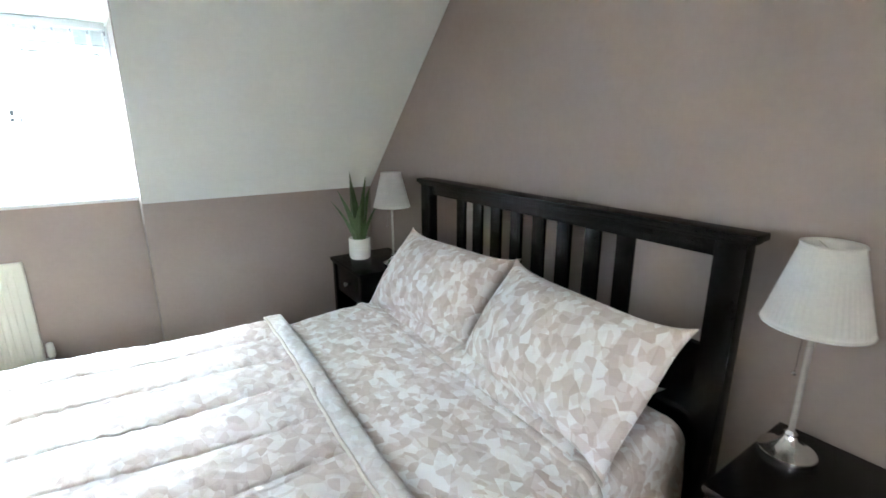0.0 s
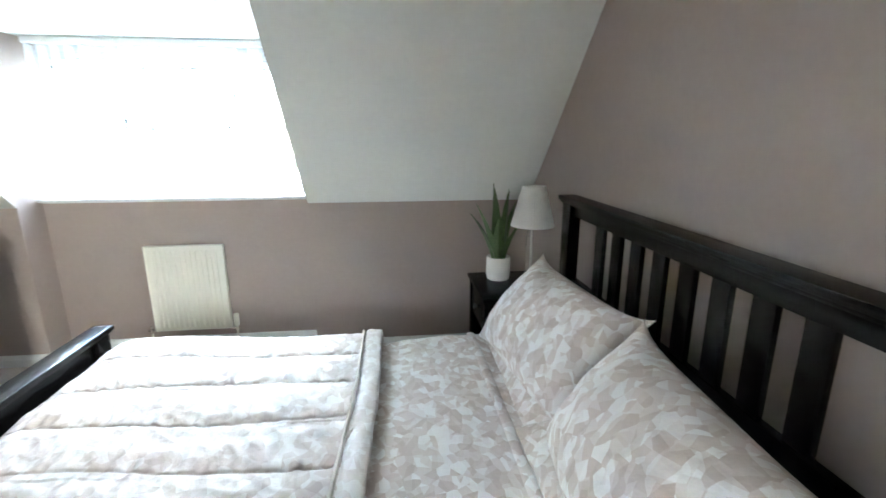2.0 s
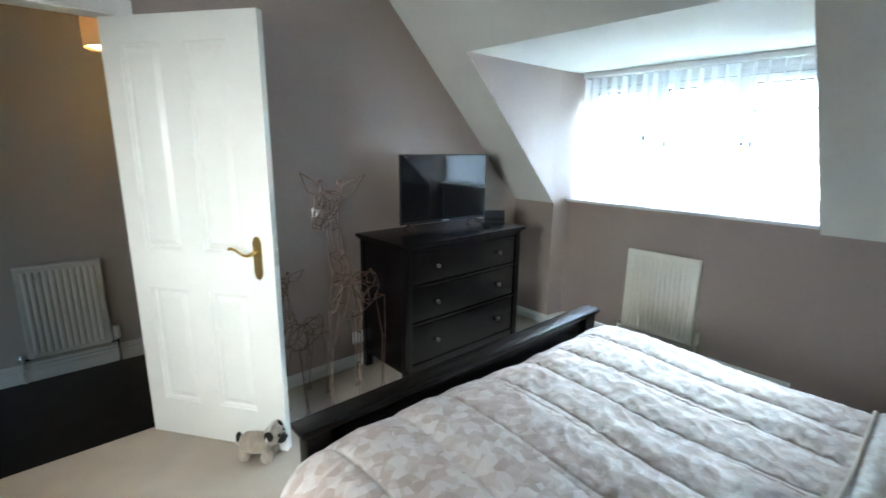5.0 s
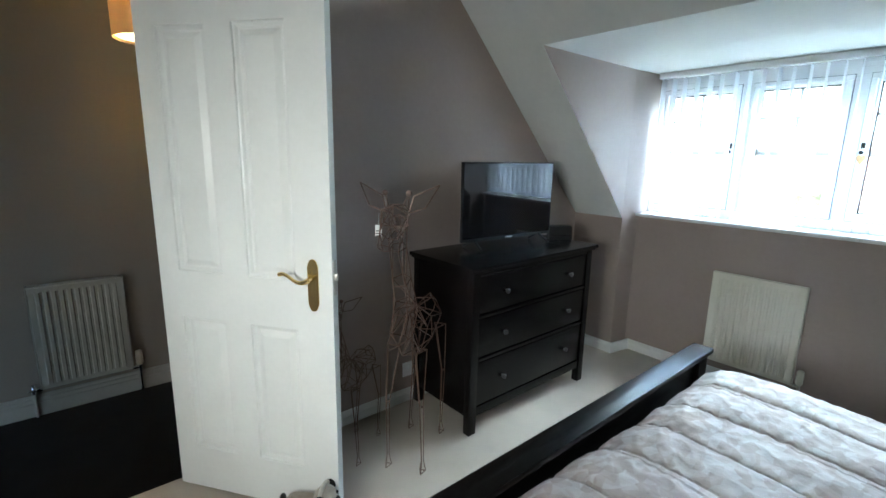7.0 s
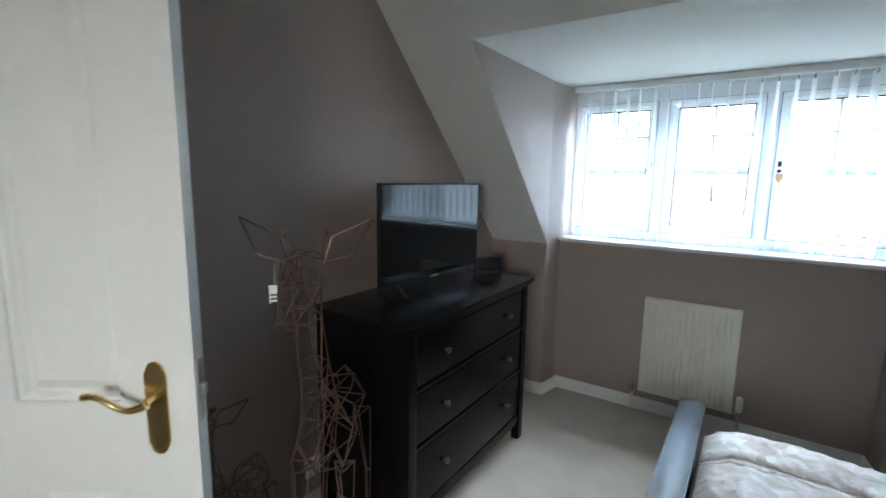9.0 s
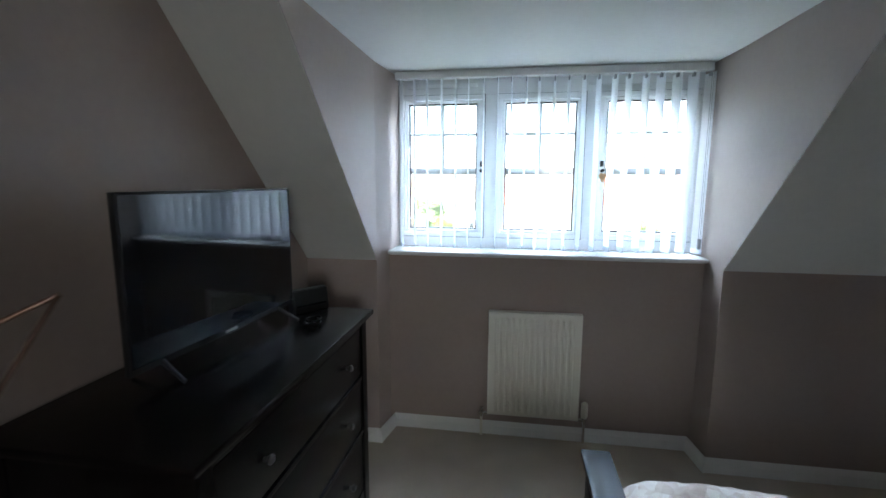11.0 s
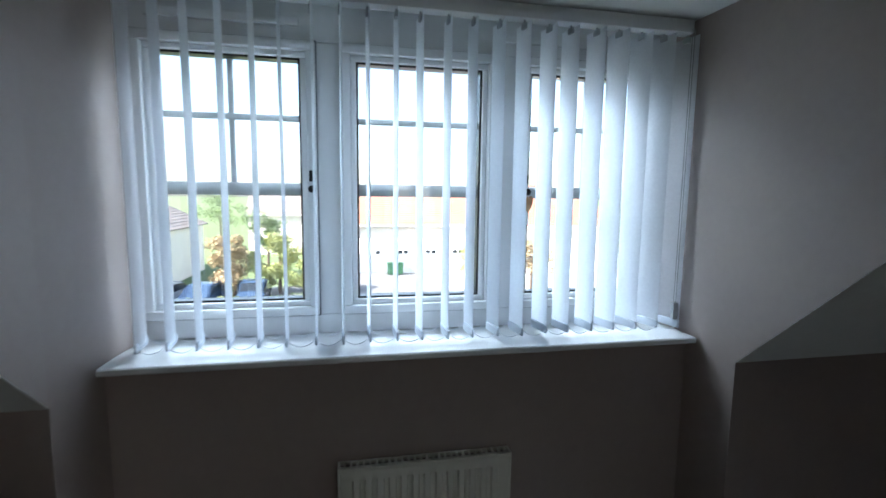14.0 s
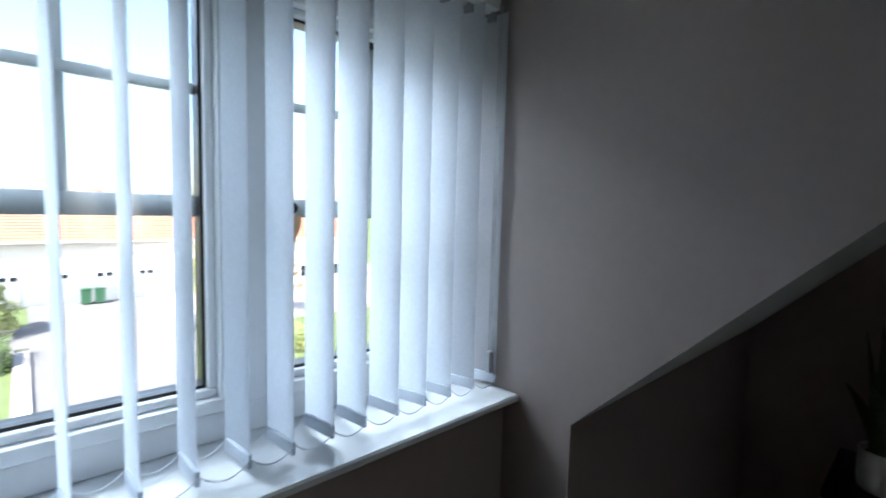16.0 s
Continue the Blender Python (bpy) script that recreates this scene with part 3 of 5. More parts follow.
# ---- radiators ----
def radiator(m, w, hgt, label, paint=RADWHITE):
    """Convector panel facing -y, its back at y=0; valves at both ends."""
    r = thing("radiator", m, label, "radiator", "white panel radiators")
    bm = bmesh.new()
    pitch = 0.0333
    nrib = int((w - 0.05) / pitch)
    x0 = -nrib * pitch / 2
    prof = [(-w / 2, -0.030), (-w / 2 + 0.006, -0.042)]
    for i in range(nrib):
        b = x0 + i * pitch
        prof += [(b + 0.004, -0.0400), (b + 0.009, -0.0485), (b + 0.023, -0.0485), (b + 0.028, -0.0400)]
    prof += [(w / 2 - 0.006, -0.042), (w / 2, -0.030)]
    rows = []
    for z, out in ((0.0, -0.006), (0.008, 0.0), (0.028, 0.0), (0.034, 1.0), (hgt - 0.040, 1.0), (hgt - 0.034, 0.0), (hgt - 0.012, 0.0), (hgt - 0.006, -0.004)):
        row = []
        for x, y in prof:
            yy = y if out == 1.0 or abs(x) > w / 2 - 0.01 else (-0.0435 if out == 0.0 else -0.0435 - out)
            row.append(bm.verts.new((x, yy, z)))
        rows.append(row)
    for a, b in zip(rows, rows[1:]):
        for i in range(len(a) - 1):
            bm.faces.new((a[i], a[i + 1], b[i + 1], b[i]))
    part("front_panel", bm, paint, r, "ribbed white panel", smooth=40)
    part("back_panel", boxes((-w / 2 + 0.004, w / 2 - 0.004, -0.014, -0.008, 0.01, hgt - 0.01), bevel=0.002), paint, r)
    for s in (-1, 1):
        part("side_panel", boxes((s * w / 2 - 0.003 - 0.0015 * s, s * w / 2 + 0.003 - 0.0015 * s, -0.042, -0.002, 0.004, hgt + 0.003), bevel=0.002), paint, r)
    bm = bmesh.new()
    box(bm, -w / 2 + 0.002, w / 2 - 0.002, -0.045, -0.036, hgt - 0.008, hgt + 0.003, bevel=0.002)
    box(bm, -w / 2 + 0.002, w / 2 - 0.002, -0.009, -0.002, hgt - 0.008, hgt + 0.003, bevel=0.002)
    for i in range(int(w / 0.018)):
        xx = -w / 2 + 0.014 + i * 0.018
        box(bm, xx, xx + 0.006, -0.0365, -0.0085, hgt - 0.004, hgt + 0.001)
    part("top_grille", bm, paint, r)
    v = part("thermostat_valve", lathe([(0.0, 0.105), (0.010, 0.105), (0.017, 0.098), (0.0185, 0.06), (0.0185, 0.025), (0.016, 0.018), (0.012, 0.012), (0.0, 0.012)], 18, at=(w / 2 + 0.034, -0.025, 0.0), wave=0.05, waves=9), paint, r, "white thermostatic valve head")
    for s in (-1, 1):
        bm = bmesh.new()
        vx = s * (w / 2 + 0.034)
        rod(bm, (vx, -0.025, -0.02), (vx, -0.025, 0.014), 0.011, n=10)
        rod(bm, (s * w / 2 - 0.004 * s, -0.025, 0.0), (vx, -0.025, 0.0), 0.009, n=10)
        rod(bm, (s * w / 2 + 0.006 * s, -0.025, 0.0), (s * w / 2 + 0.018 * s, -0.025, 0.0), 0.0125, n=6)
        if s < 0:
            rod(bm, (vx, -0.025, 0.014), (vx, -0.025, 0.034), 0.009, n=8)
            rod(bm, (vx - 0.02, -0.025, 0.0), (vx, -0.025, 0.0), 0.006, n=8)
        part("valve_body", bm, CHROME, r, "chrome valve fitting")
        bm = bmesh.new()
        rod(bm, (vx, -0.025, -m.translation.z), (vx, -0.025, -0.02), 0.0075, n=10)
        part("pipe", bm, CHROME if s > 0 else paint, r)
    for s in (-1, 1):
        part("bracket", boxes((s * w * 0.33 - 0.012, s * w * 0.33 + 0.012, -0.012, 0.0, 0.03, hgt - 0.05)), paint, r)
    return r


radiator(pose(-0.851, YB - 0.001, 0.135), 0.50, 0.60, "white ribbed panel radiator below the dormer window")
radiator(pose(-3.199, 0.11, 0.155, 0, 0, 90), 0.42, 0.575, "ribbed panel radiator on the hall wall, darkened for the dim hall", HALLDIMGLOSS)

# ---- open door ----
DW, DT, DZ = 0.762, 0.038, 1.983
yaw = 35.8
door = thing("door_1", pose(-2.117, 0.368, 0.008, 0, 0, yaw), "open white four panel bedroom door with brass handle", "door", kind="structure")
COLS = ((0.092, 0.298), (0.408, 0.614))
ROWS_Z = ((0.195, 0.785), (0.975, 1.875))
bm = bmesh.new()
for s in ((0, COLS[0][0], 0, DZ), (COLS[1][1], DW, 0, DZ), (COLS[0][1], COLS[1][0], 0, DZ)):
    box(bm, s[0], s[1], 0, DT, s[2], s[3])
for c in COLS:
    for z0, z1 in ((0, ROWS_Z[0][0]), (ROWS_Z[0][1], ROWS_Z[1][0]), (ROWS_Z[1][1], DZ)):
        box(bm, c[0], c[1], 0, DT, z0, z1)
bmesh.ops.remove_doubles(bm, verts=bm.verts[:], dist=0.0001)
part("leaf", bm, GLOSSWHITE, door, "white gloss moulded leaf")
for c in COLS:
    for z in ROWS_Z:
        bm = bmesh.new()
        steps = ((0.0, 0.0), (0.003, 0.007), (0.009, 0.009), (0.017, 0.0175), (0.024, 0.018), (0.046, 0.005))
        for side in (0, 1):
            rings = []
            for ins, dep in steps:
                y = dep if side == 0 else DT - dep
                rings.append([bm.verts.new(q) for q in ((c[0] + ins, y, z[0] + ins), (c[1] - ins, y, z[0] + ins), (c[1] - ins, y, z[1] - ins), (c[0] + ins, y, z[1] - ins))])
            for a, b in zip(rings, rings[1:]):
                for i in range(4):
                    bm.faces.new((a[i], a[(i + 1) % 4], b[(i + 1) % 4], b[i]))
            bm.faces.new(rings[-1])
        part("panel", bm, GLOSSWHITE, door, "raised and fielded panel", smooth=10)
for side, name in ((-1, "door_handle"), (1, "door_handle")):
    y = 0.0 if side < 0 else DT
    hd = thing(name, pose(0.686, y, 0.965), "polished brass lever handle", "")
    hd.parent = door
    bm = bmesh.new()
    # a plate with a round shoulder and a narrower domed tip at either end
    tip = [(0.0215, 0.066), (0.0205, 0.076), (0.0165, 0.082), (0.0155, 0.088), (0.011, 0.095), (0.0045, 0.0985)]
    half = tip + [(-px, pz) for px, pz in tip[::-1]]
    out = half + [(-px, -pz) for px, pz in half]
    prism(bm, out, "y", min(0, side * 0.007), max(0, side * 0.007))
    bmesh.ops.bevel(bm, geom=bm.edges[:], offset=0.002, segments=2, affect="EDGES")
    for pz in (-0.080, 0.080):
        rod(bm, (0, side * 0.006, pz), (0, side * 0.0085, pz), 0.004, n=10)
    part("backplate", bm, BRASS, hd, "polished brass backplate")
    bm = bmesh.new()
    rod(bm, (0, side * 0.006, 0.03), (0, side * 0.045, 0.03), 0.0095, 0.008, 14)
    last, lr = Vector((0.006, side * 0.045, 0.03)), 0.010
    for j in range(1, 11):
        u = j / 10
        c = Vector((0.006 - 0.115 * u, side * (0.045 + 0.006 * math.sin(u * 3)), 0.03 - 0.012 * math.sin(u * 5.5) + 0.006 * u))
        rr = 0.010 - 0.004 * math.sin(u * 2.6)
        rod(bm, last, c, lr, rr, 12)
        last, lr = c, rr
    ball(bm, last, 0.008, 10)
    part("lever", bm, BRASS, hd, "scrolled brass lever", smooth=60)
bm = boxes((DW - 0.001, DW + 0.002, 0.008, 0.030, 0.93, 1.06), bevel=0.0008)
box(bm, DW, DW + 0.012, 0.012, 0.026, 0.985, 1.01, bevel=0.003)
part("latch", bm, STEEL, door, "steel latch plate")
for z in (0.22, 1.72):
    bm = bmesh.new()
    rod(bm, (-0.004, DT + 0.004, z), (-0.004, DT + 0.004, z + 0.076), 0.006, n=10)
    part("hinge", bm, BRASS, door, "brass hinge knuckle")

# ---- bed ----
BY0, BY1 = 0.505, 2.25
BC = (BY0 + BY1) / 2
bed = thing("bed", pose(0, 0, 0), "black-brown wooden double bed with a slatted headboard", "bed")
HX = 1.354
for y in (BY0 + 0.025, BY1 - 0.11):
    part("headboard_post", boxes((HX - 0.02, HX + 0.035, y, y + 0.085, 0, 1.148), bevel=0.003), BLACKWOOD, bed)
part("headboard_top_rail", boxes((HX - 0.008, HX + 0.022, BY0 + 0.11, BY1 - 0.11, 1.098, 1.148), bevel=0.003), BLACKWOOD, bed)
bm = boxes((HX - 0.035, HX + 0.05, BY0, BY1, 1.158, 1.180), bevel=0.005)
box(bm, HX - 0.026, HX + 0.04, BY0 + 0.012, BY1 - 0.012, 1.1475, 1.1585, bevel=0.003)
part("headboard_cap", bm, BLACKWOOD, bed, "moulded cap rail")
part("headboard_lower_panel", boxes((HX - 0.006, HX + 0.02, BY0 + 0.11, BY1 - 0.11, 0.25, 0.815), bevel=0.003), BLACKWOOD, bed)
for i in range(8):
    y = BC - 0.464 + i * 0.1365
    part("headboard_slat", boxes((HX - 0.002, HX + 0.016, y - 0.033, y + 0.033, 0.813, 1.100), bevel=0.002), BLACKWOOD, bed)
FX, FY0, FY1 = -0.722, 0.545, 2.19
for y in (FY0 + 0.02, FY1 - 0.10):
    part("footboard_post", boxes((FX - 0.028, FX + 0.028, y, y + 0.08, 0, 0.622), bevel=0.003), BLACKWOOD, bed)
bm = boxes((FX - 0.042, FX + 0.042, FY0, FY1, 0.630, 0.652), bevel=0.005)
box(bm, FX - 0.034, FX + 0.034, FY0 + 0.01, FY1 - 0.01, 0.6215, 0.6305, bevel=0.003)
part("footboard_cap", bm, BLACKWOOD, bed, "moulded cap rail")
part("footboard_panel", boxes((FX - 0.012, FX + 0.012, FY0 + 0.10, FY1 - 0.10, 0.20, 0.6215), bevel=0.003), BLACKWOOD, bed)
for y in (0.585, 2.125):
    part("side_rail", boxes((FX + 0.028, HX - 0.02, y, y + 0.03, 0.20, 0.37), bevel=0.003), BLACKWOOD, bed)
for i in range(9):
    x = -0.58 + i * 0.22
    part("bed_slat", boxes((x, x + 0.07, 0.615, 2.125, 0.285, 0.303)), shader("pine_slat", (0.45, 0.33, 0.2), 0.6) if i == 0 else bpy.data.materials["pine_slat"], bed)

bm = boxes((FX + 0.035, HX - 0.025, 0.625, 2.115, 0.304, 0.520), bevel=0.05)
solid("mattress", bm, MATTRESS, "white mattress on the bed, mostly covered", "mattress")


def spread(x0, x1, nx, ny, top, drop, half, round_, lump, near=None):
    """Cloth over the bed: flat across the middle, rounded over both long edges and hanging down.
    near gives the half width and the rounding on the side of the walk as functions of x."""
    bm = bmesh.new()
    grid = []
    for i in range(nx + 1):
        x = x0 + (x1 - x0) * i / nx
        row = []
        for j in range(ny + 1):
            s = 2 * j / ny - 1
            sg = 1 if s > 0 else -1
            hf, rd = near(x) if near and sg < 0 else (half, round_)
            flat = hf - rd
            arc = math.pi / 2 * rd
            s *= flat + arc + drop
            a = abs(s)
            if a <= flat:
                y, z, ny_, nz_ = a, top, 0.0, 1.0
            elif a <= flat + arc:
                th = (a - flat) / rd
                y, z, ny_, nz_ = flat + rd * math.sin(th), top - rd * (1 - math.cos(th)), math.sin(th), math.cos(th)
            else:
                y, z, ny_, nz_ = hf + 0.02 * (a - flat - arc), top - rd - (a - flat - arc), 1.0, 0.0
                fold = math.sin(x * 26 + 2.0 * math.sin(x * 7)) * 0.5 + math.sin(x * 11 + 1.0) * 0.5
                y += 0.022 * fold * min(1.0, (a - flat - arc) / 0.15)
            d = lump(x, s)
            row.append(bm.verts.new((x, BC - 0.01 + sg * (y + ny_ * d), z + nz_ * d)))
        grid.append(row)
    for a, b in zip(grid, grid[1:]):
        for j in range(ny):
            bm.faces.new((a[j], a[j + 1], b[j + 1], b[j]))
    return bm


def wrinkle(x, s, size, depth):
    n1 = noise.noise(Vector((x * size, s * size, 3.1)))
    n2 = noise.noise(Vector((x * size * 2.3 + 5, s * size * 2.3, 7.7)))
    return depth * (1 - 2 * abs(n1)) * 0.6 + depth * n2 * 0.5


def sheet_lump(x, s):
    sag = -0.012 * math.exp(-((x - 0.5) / 0.1) ** 2)
    return sag + wrinkle(x, s, 7.0, 0.006) + 0.012 * noise.noise(Vector((x * 2.2, s * 2.2, 0.4)))


bm = spread(0.36, 1.30, 90, 200, 0.560, 0.20, 0.775, 0.07, sheet_lump)
duvet = thing("duvet", pose(0, 0, 0), "pale beige shard print cotton duvet on the bed", "bedding")
ob = part("cover", bm, PRINT, duvet, "printed cotton cover", smooth=180)
bm = spread(0.862, 0.898, 8, 200, 0.560, 0.20, 0.775, 0.07, lambda x, s: sheet_lump(x, s) + 0.004 + 0.007 * math.sqrt(max(0.0, 1 - ((x - 0.88) / 0.018) ** 2)))
part("hem", bm, PRINT, duvet, "turned and stitched hem", smooth=180)
mod = ob.modifiers.new("thick", "SOLIDIFY")
mod.thickness, mod.offset = 0.012, -1

SEAM = 0.222


def quilt_near(x):
    """Half width and rounding of the quilt on the side of the walk: it slides outward towards the foot."""
    u = (0.375 - x) / 1.047
    return 0.845 + 0.055 * u, 0.10 + 0.05 * u


def quilt_lump(x, s):
    bend = 0.012 * math.sin(x * 5.0 + 2.3 * round(s / SEAM)) + 0.006 * noise.noise(Vector((x * 6, s * 2, 8.8)))
    u = ((s + 0.088 + bend) / SEAM) % 1.0
    seam = abs(math.sin(math.pi * u))
    off = min(u, 1 - u) * SEAM
    puff = 0.015 * seam ** 0.6 - 0.0035 * math.exp(-(off / 0.004) ** 2)
    puff += 0.009 * noise.noise(Vector((x * 36, s * 12, 2.2))) * math.exp(-(off / 0.045) ** 2) * min(1.0, off / 0.01)
    dent = 0.006 * noise.noise(Vector((x * 8, s * 8, 1.7))) + 0.0035 * noise.noise(Vector((x * 21, s * 21, 4.2)))
    crease = 0.004 * (0.5 - 2 * abs(noise.noise(Vector((x * 15 + s * 6, s * 13, 6.1)))))
    foot = min(1.0, max(0.0, (0.10 - x) / 0.55))
    rise = (0.022 + 0.032 * min(1.0, max(0.0, (0.2 - s) / 0.6))) * foot * foot * (3 - 2 * foot)
    edge = min(1.0, max(0.0, (-0.53 - x) / 0.14))
    near = 0.003 * math.exp(-((x - 0.34) / 0.05) ** 2)
    return puff + (dent + crease) * seam ** 0.5 + rise - 0.050 * edge ** 2.2 - near


spr = thing("bedspread", pose(0, 0, 0), "quilted beige shard print bedspread with a folded back edge", "bedding")
bm = spread(-0.672, 0.402, 230, 640, 0.577, 0.26, 0.815, 0.085, quilt_lump, quilt_near)
q = part("quilt", bm, QUILTPRINT, spr, "channel quilted satin face", smooth=180)
mod = q.modifiers.new("thick", "SOLIDIFY")
mod.thickness, mod.offset = 0.016, -1

bm = bmesh.new()
NL, NA = 220, 14
rows = []
for j in range(NL + 1):
    s = -1.02 + 2.04 * j / NL
    a = abs(s)
    sg = 1 if s > 0 else -1
    half, rd = (0.825, 0.085) if s > 0 else (0.862, 0.10)
    flat = half - rd
    if a <= flat:
        y, z, vy, vz = a, 0.580, 0.0, 1.0
    elif a <= flat + math.pi / 2 * rd:
        th = (a - flat) / rd
        y, z, vy, vz = flat + rd * math.sin(th), 0.580 - rd * (1 - math.cos(th)), math.sin(th), math.cos(th)
    else:
        y, z, vy, vz = half, 0.580 - rd - (a - flat - math.pi / 2 * rd), 1.0, 0.0
    mid = 0.425 + 0.030 * s + 0.006 * math.sin(s * 5)
    row = []
    for k in range(NA):
        th = 2 * math.pi * k / NA
        w = 0.038 * (1 + 0.18 * noise.noise(Vector((k * 0.7, s * 9, 2.0))))
        hgt = 0.013 * (1 + 0.8 * noise.noise(Vector((s * 18 + k * 0.55, k * 0.4, 5.0))) + 0.6 * noise.noise(Vector((s * 40 + k * 0.9, k * 0.5, 1.0))))
        lift = 0.007 + hgt * math.sin(th)
        row.append(bm.verts.new((mid + w * math.cos(th), BC - 0.01 + sg * (y + vy * lift), z + vz * lift)))
    rows.append(row)
for a, b in zip(rows, rows[1:]):
    for k in range(NA):
        bm.faces.new((a[k], a[(k + 1) % NA], b[(k + 1) % NA], b[k]))
part("folded_edge", bm, SATIN, spr, "rolled back satin edge", smooth=180)
bm = bmesh.new()
last = None
for j in range(121):
    s = -0.74 + 1.48 * j / 120
    c = Vector((0.425 + 0.030 * s + 0.006 * math.sin(s * 5) - 0.044, BC - 0.01 + s, 0.604 + 0.003 * math.sin(s * 31)))
    if last is not None:
        rod(bm, last, c, 0.0065, n=8, caps=False)
    last = c
part("piping", bm, PIPING, spr, "cream corded piping", smooth=180)


def pillow(m, seed, label, th=0.125, flare=0.0, hw=0.385):
    """A filled pillow with pointed corners, in its own plane, z thick."""
    bm = bmesh.new()
    N, M, hh = 64, 48, 0.245
    layers = []
    for side in (1, -1):
        g = []
        for i in range(N + 1):
            u = 2 * i / N - 1
            row = []
            for j in range(M + 1):
                v = 2 * j / M - 1
                pin = 1 - 0.16 * (1 - abs(u) ** 5) * abs(v) ** 2.0
                pin2 = 1 - 0.05 * (1 - v ** 4) * abs(u) ** 2.0
                t = th * (max(0.0, (1 - abs(u) ** 2.4) * (1 - abs(v) ** 2.2))) ** 0.62
                edge = (1 - abs(u)) * (1 - abs(v))
                crease = (wrinkle(u * 0.37 + seed, v * 0.25, 8.0, 0.014) + wrinkle(u * 0.37 + seed, v * 0.25, 21.0, 0.005)) * min(1, 4 * edge)
                pull = 0.008 * math.sin(9 * math.atan2(v, u)) * (abs(u) * abs(v)) * min(1, 6 * edge)
                row.append(bm.verts.new((u * hw * pin2 + flare * max(0.0, u) * (1 - v) / 2, v * hh * pin, side * (t + crease + pull) if edge > 1e-6 else 0.0)))
            g.append(row)
        layers.append(g)
        for a, b in zip(g, g[1:]):
            for j in range(M):
                f = (a[j], a[j + 1], b[j + 1], b[j])
                bm.faces.new(f if side > 0 else f[::-1])
    bmesh.ops.remove_doubles(bm, verts=bm.verts[:], dist=0.0004)
    ob = solid("pillow", bm, PRINT, label, "pillow", "pillows on the bed", m=m, smooth=180)
    return ob


def lean(y, x, z, tilt, spin=0, sway=0):
    return Matrix.Translation((x, y, z)) @ pose(0, 0, 0, 0, 0, -90 + sway) @ pose(0, 0, 0, tilt, 0, 0) @ pose(0, 0, 0, 0, 0, spin)


pillow(lean(1.722, 1.105, 0.737, 51, -1, 7), 0.0, "plump beige shard print pillow leaning on the headboard")
pillow(lean(0.955, 1.072, 0.742, 53, 0, -5), 3.7, "plump beige shard print pillow leaning on the headboard", flare=-0.02, hw=0.395)
pillow(lean(1.70, 1.13, 0.605, 16, 1, -2), 7.1, "flatter pillow tucked behind a leaning pillow", 0.075)
pillow(lean(1.06, 1.10, 0.588, 9, -2, 2), 9.4, "flatter pillow tucked behind a leaning pillow", 0.075, hw=0.36)


# ---- bedside tables and lamps ----
def nightstand(m, label):
    n = thing("nightstand", m, label, "nightstand", "pair of bedside tables")
    w, d, hh = 0.46, 0.42, 0.63
    bm = boxes((-d - 0.012, 0.0, -w / 2 - 0.012, w / 2 + 0.012, hh - 0.022, hh), bevel=0.004)
    box(bm, -d - 0.004, -0.002, -w / 2 - 0.004, w / 2 + 0.004, hh - 0.032, hh - 0.0215, bevel=0.003)
    part("top", bm, BLACKWOOD, n, "overhanging moulded top")
    for x in (-d, -0.045):
        for y in (-w / 2, w / 2 - 0.045):
            part("leg", boxes((x, x + 0.045, y, y + 0.045, 0, hh - 0.031), bevel=0.002), BLACKWOOD, n)
    for y in (-w / 2 + 0.008, w / 2 - 0.022):
        part("side_panel", boxes((-d + 0.045, -0.045, y, y + 0.014, 0.16, hh - 0.031)), BLACKWOOD, n)
    part("shelf", boxes((-d + 0.01, -0.01, -w / 2 + 0.02, w / 2 - 0.02, 0.17, 0.188), bevel=0.002), BLACKWOOD, n)
    part("back_panel", boxes((-0.02, -0.01, -w / 2 + 0.045, w / 2 - 0.045, 0.16, hh - 0.031)), BLACKWOOD, n)
    dr = part("drawer", boxes((-d + 0.006, -0.05, -w / 2 + 0.048, w / 2 - 0.048, 0.42, hh - 0.040), bevel=0.003), BLACKWOOD, n)
    bm = lathe([(0.0, 0.024), (0.010, 0.023), (0.014, 0.018), (0.012, 0.012), (0.006, 0.008), (0.006, 0.0)], 16)
    k = part("knob", bm, PEWTER, dr, "small metal knob")
    k.matrix_basis = pose(-d + 0.006, 0, 0.505, 0, -90, 0)
    return n


ns = nightstand(pose(1.425, 2.60, 0), "black-brown bedside table holding a lamp and aloe plant")
ns2 = nightstand(pose(1.445, 0.17, 0), "black-brown bedside table holding a lamp")


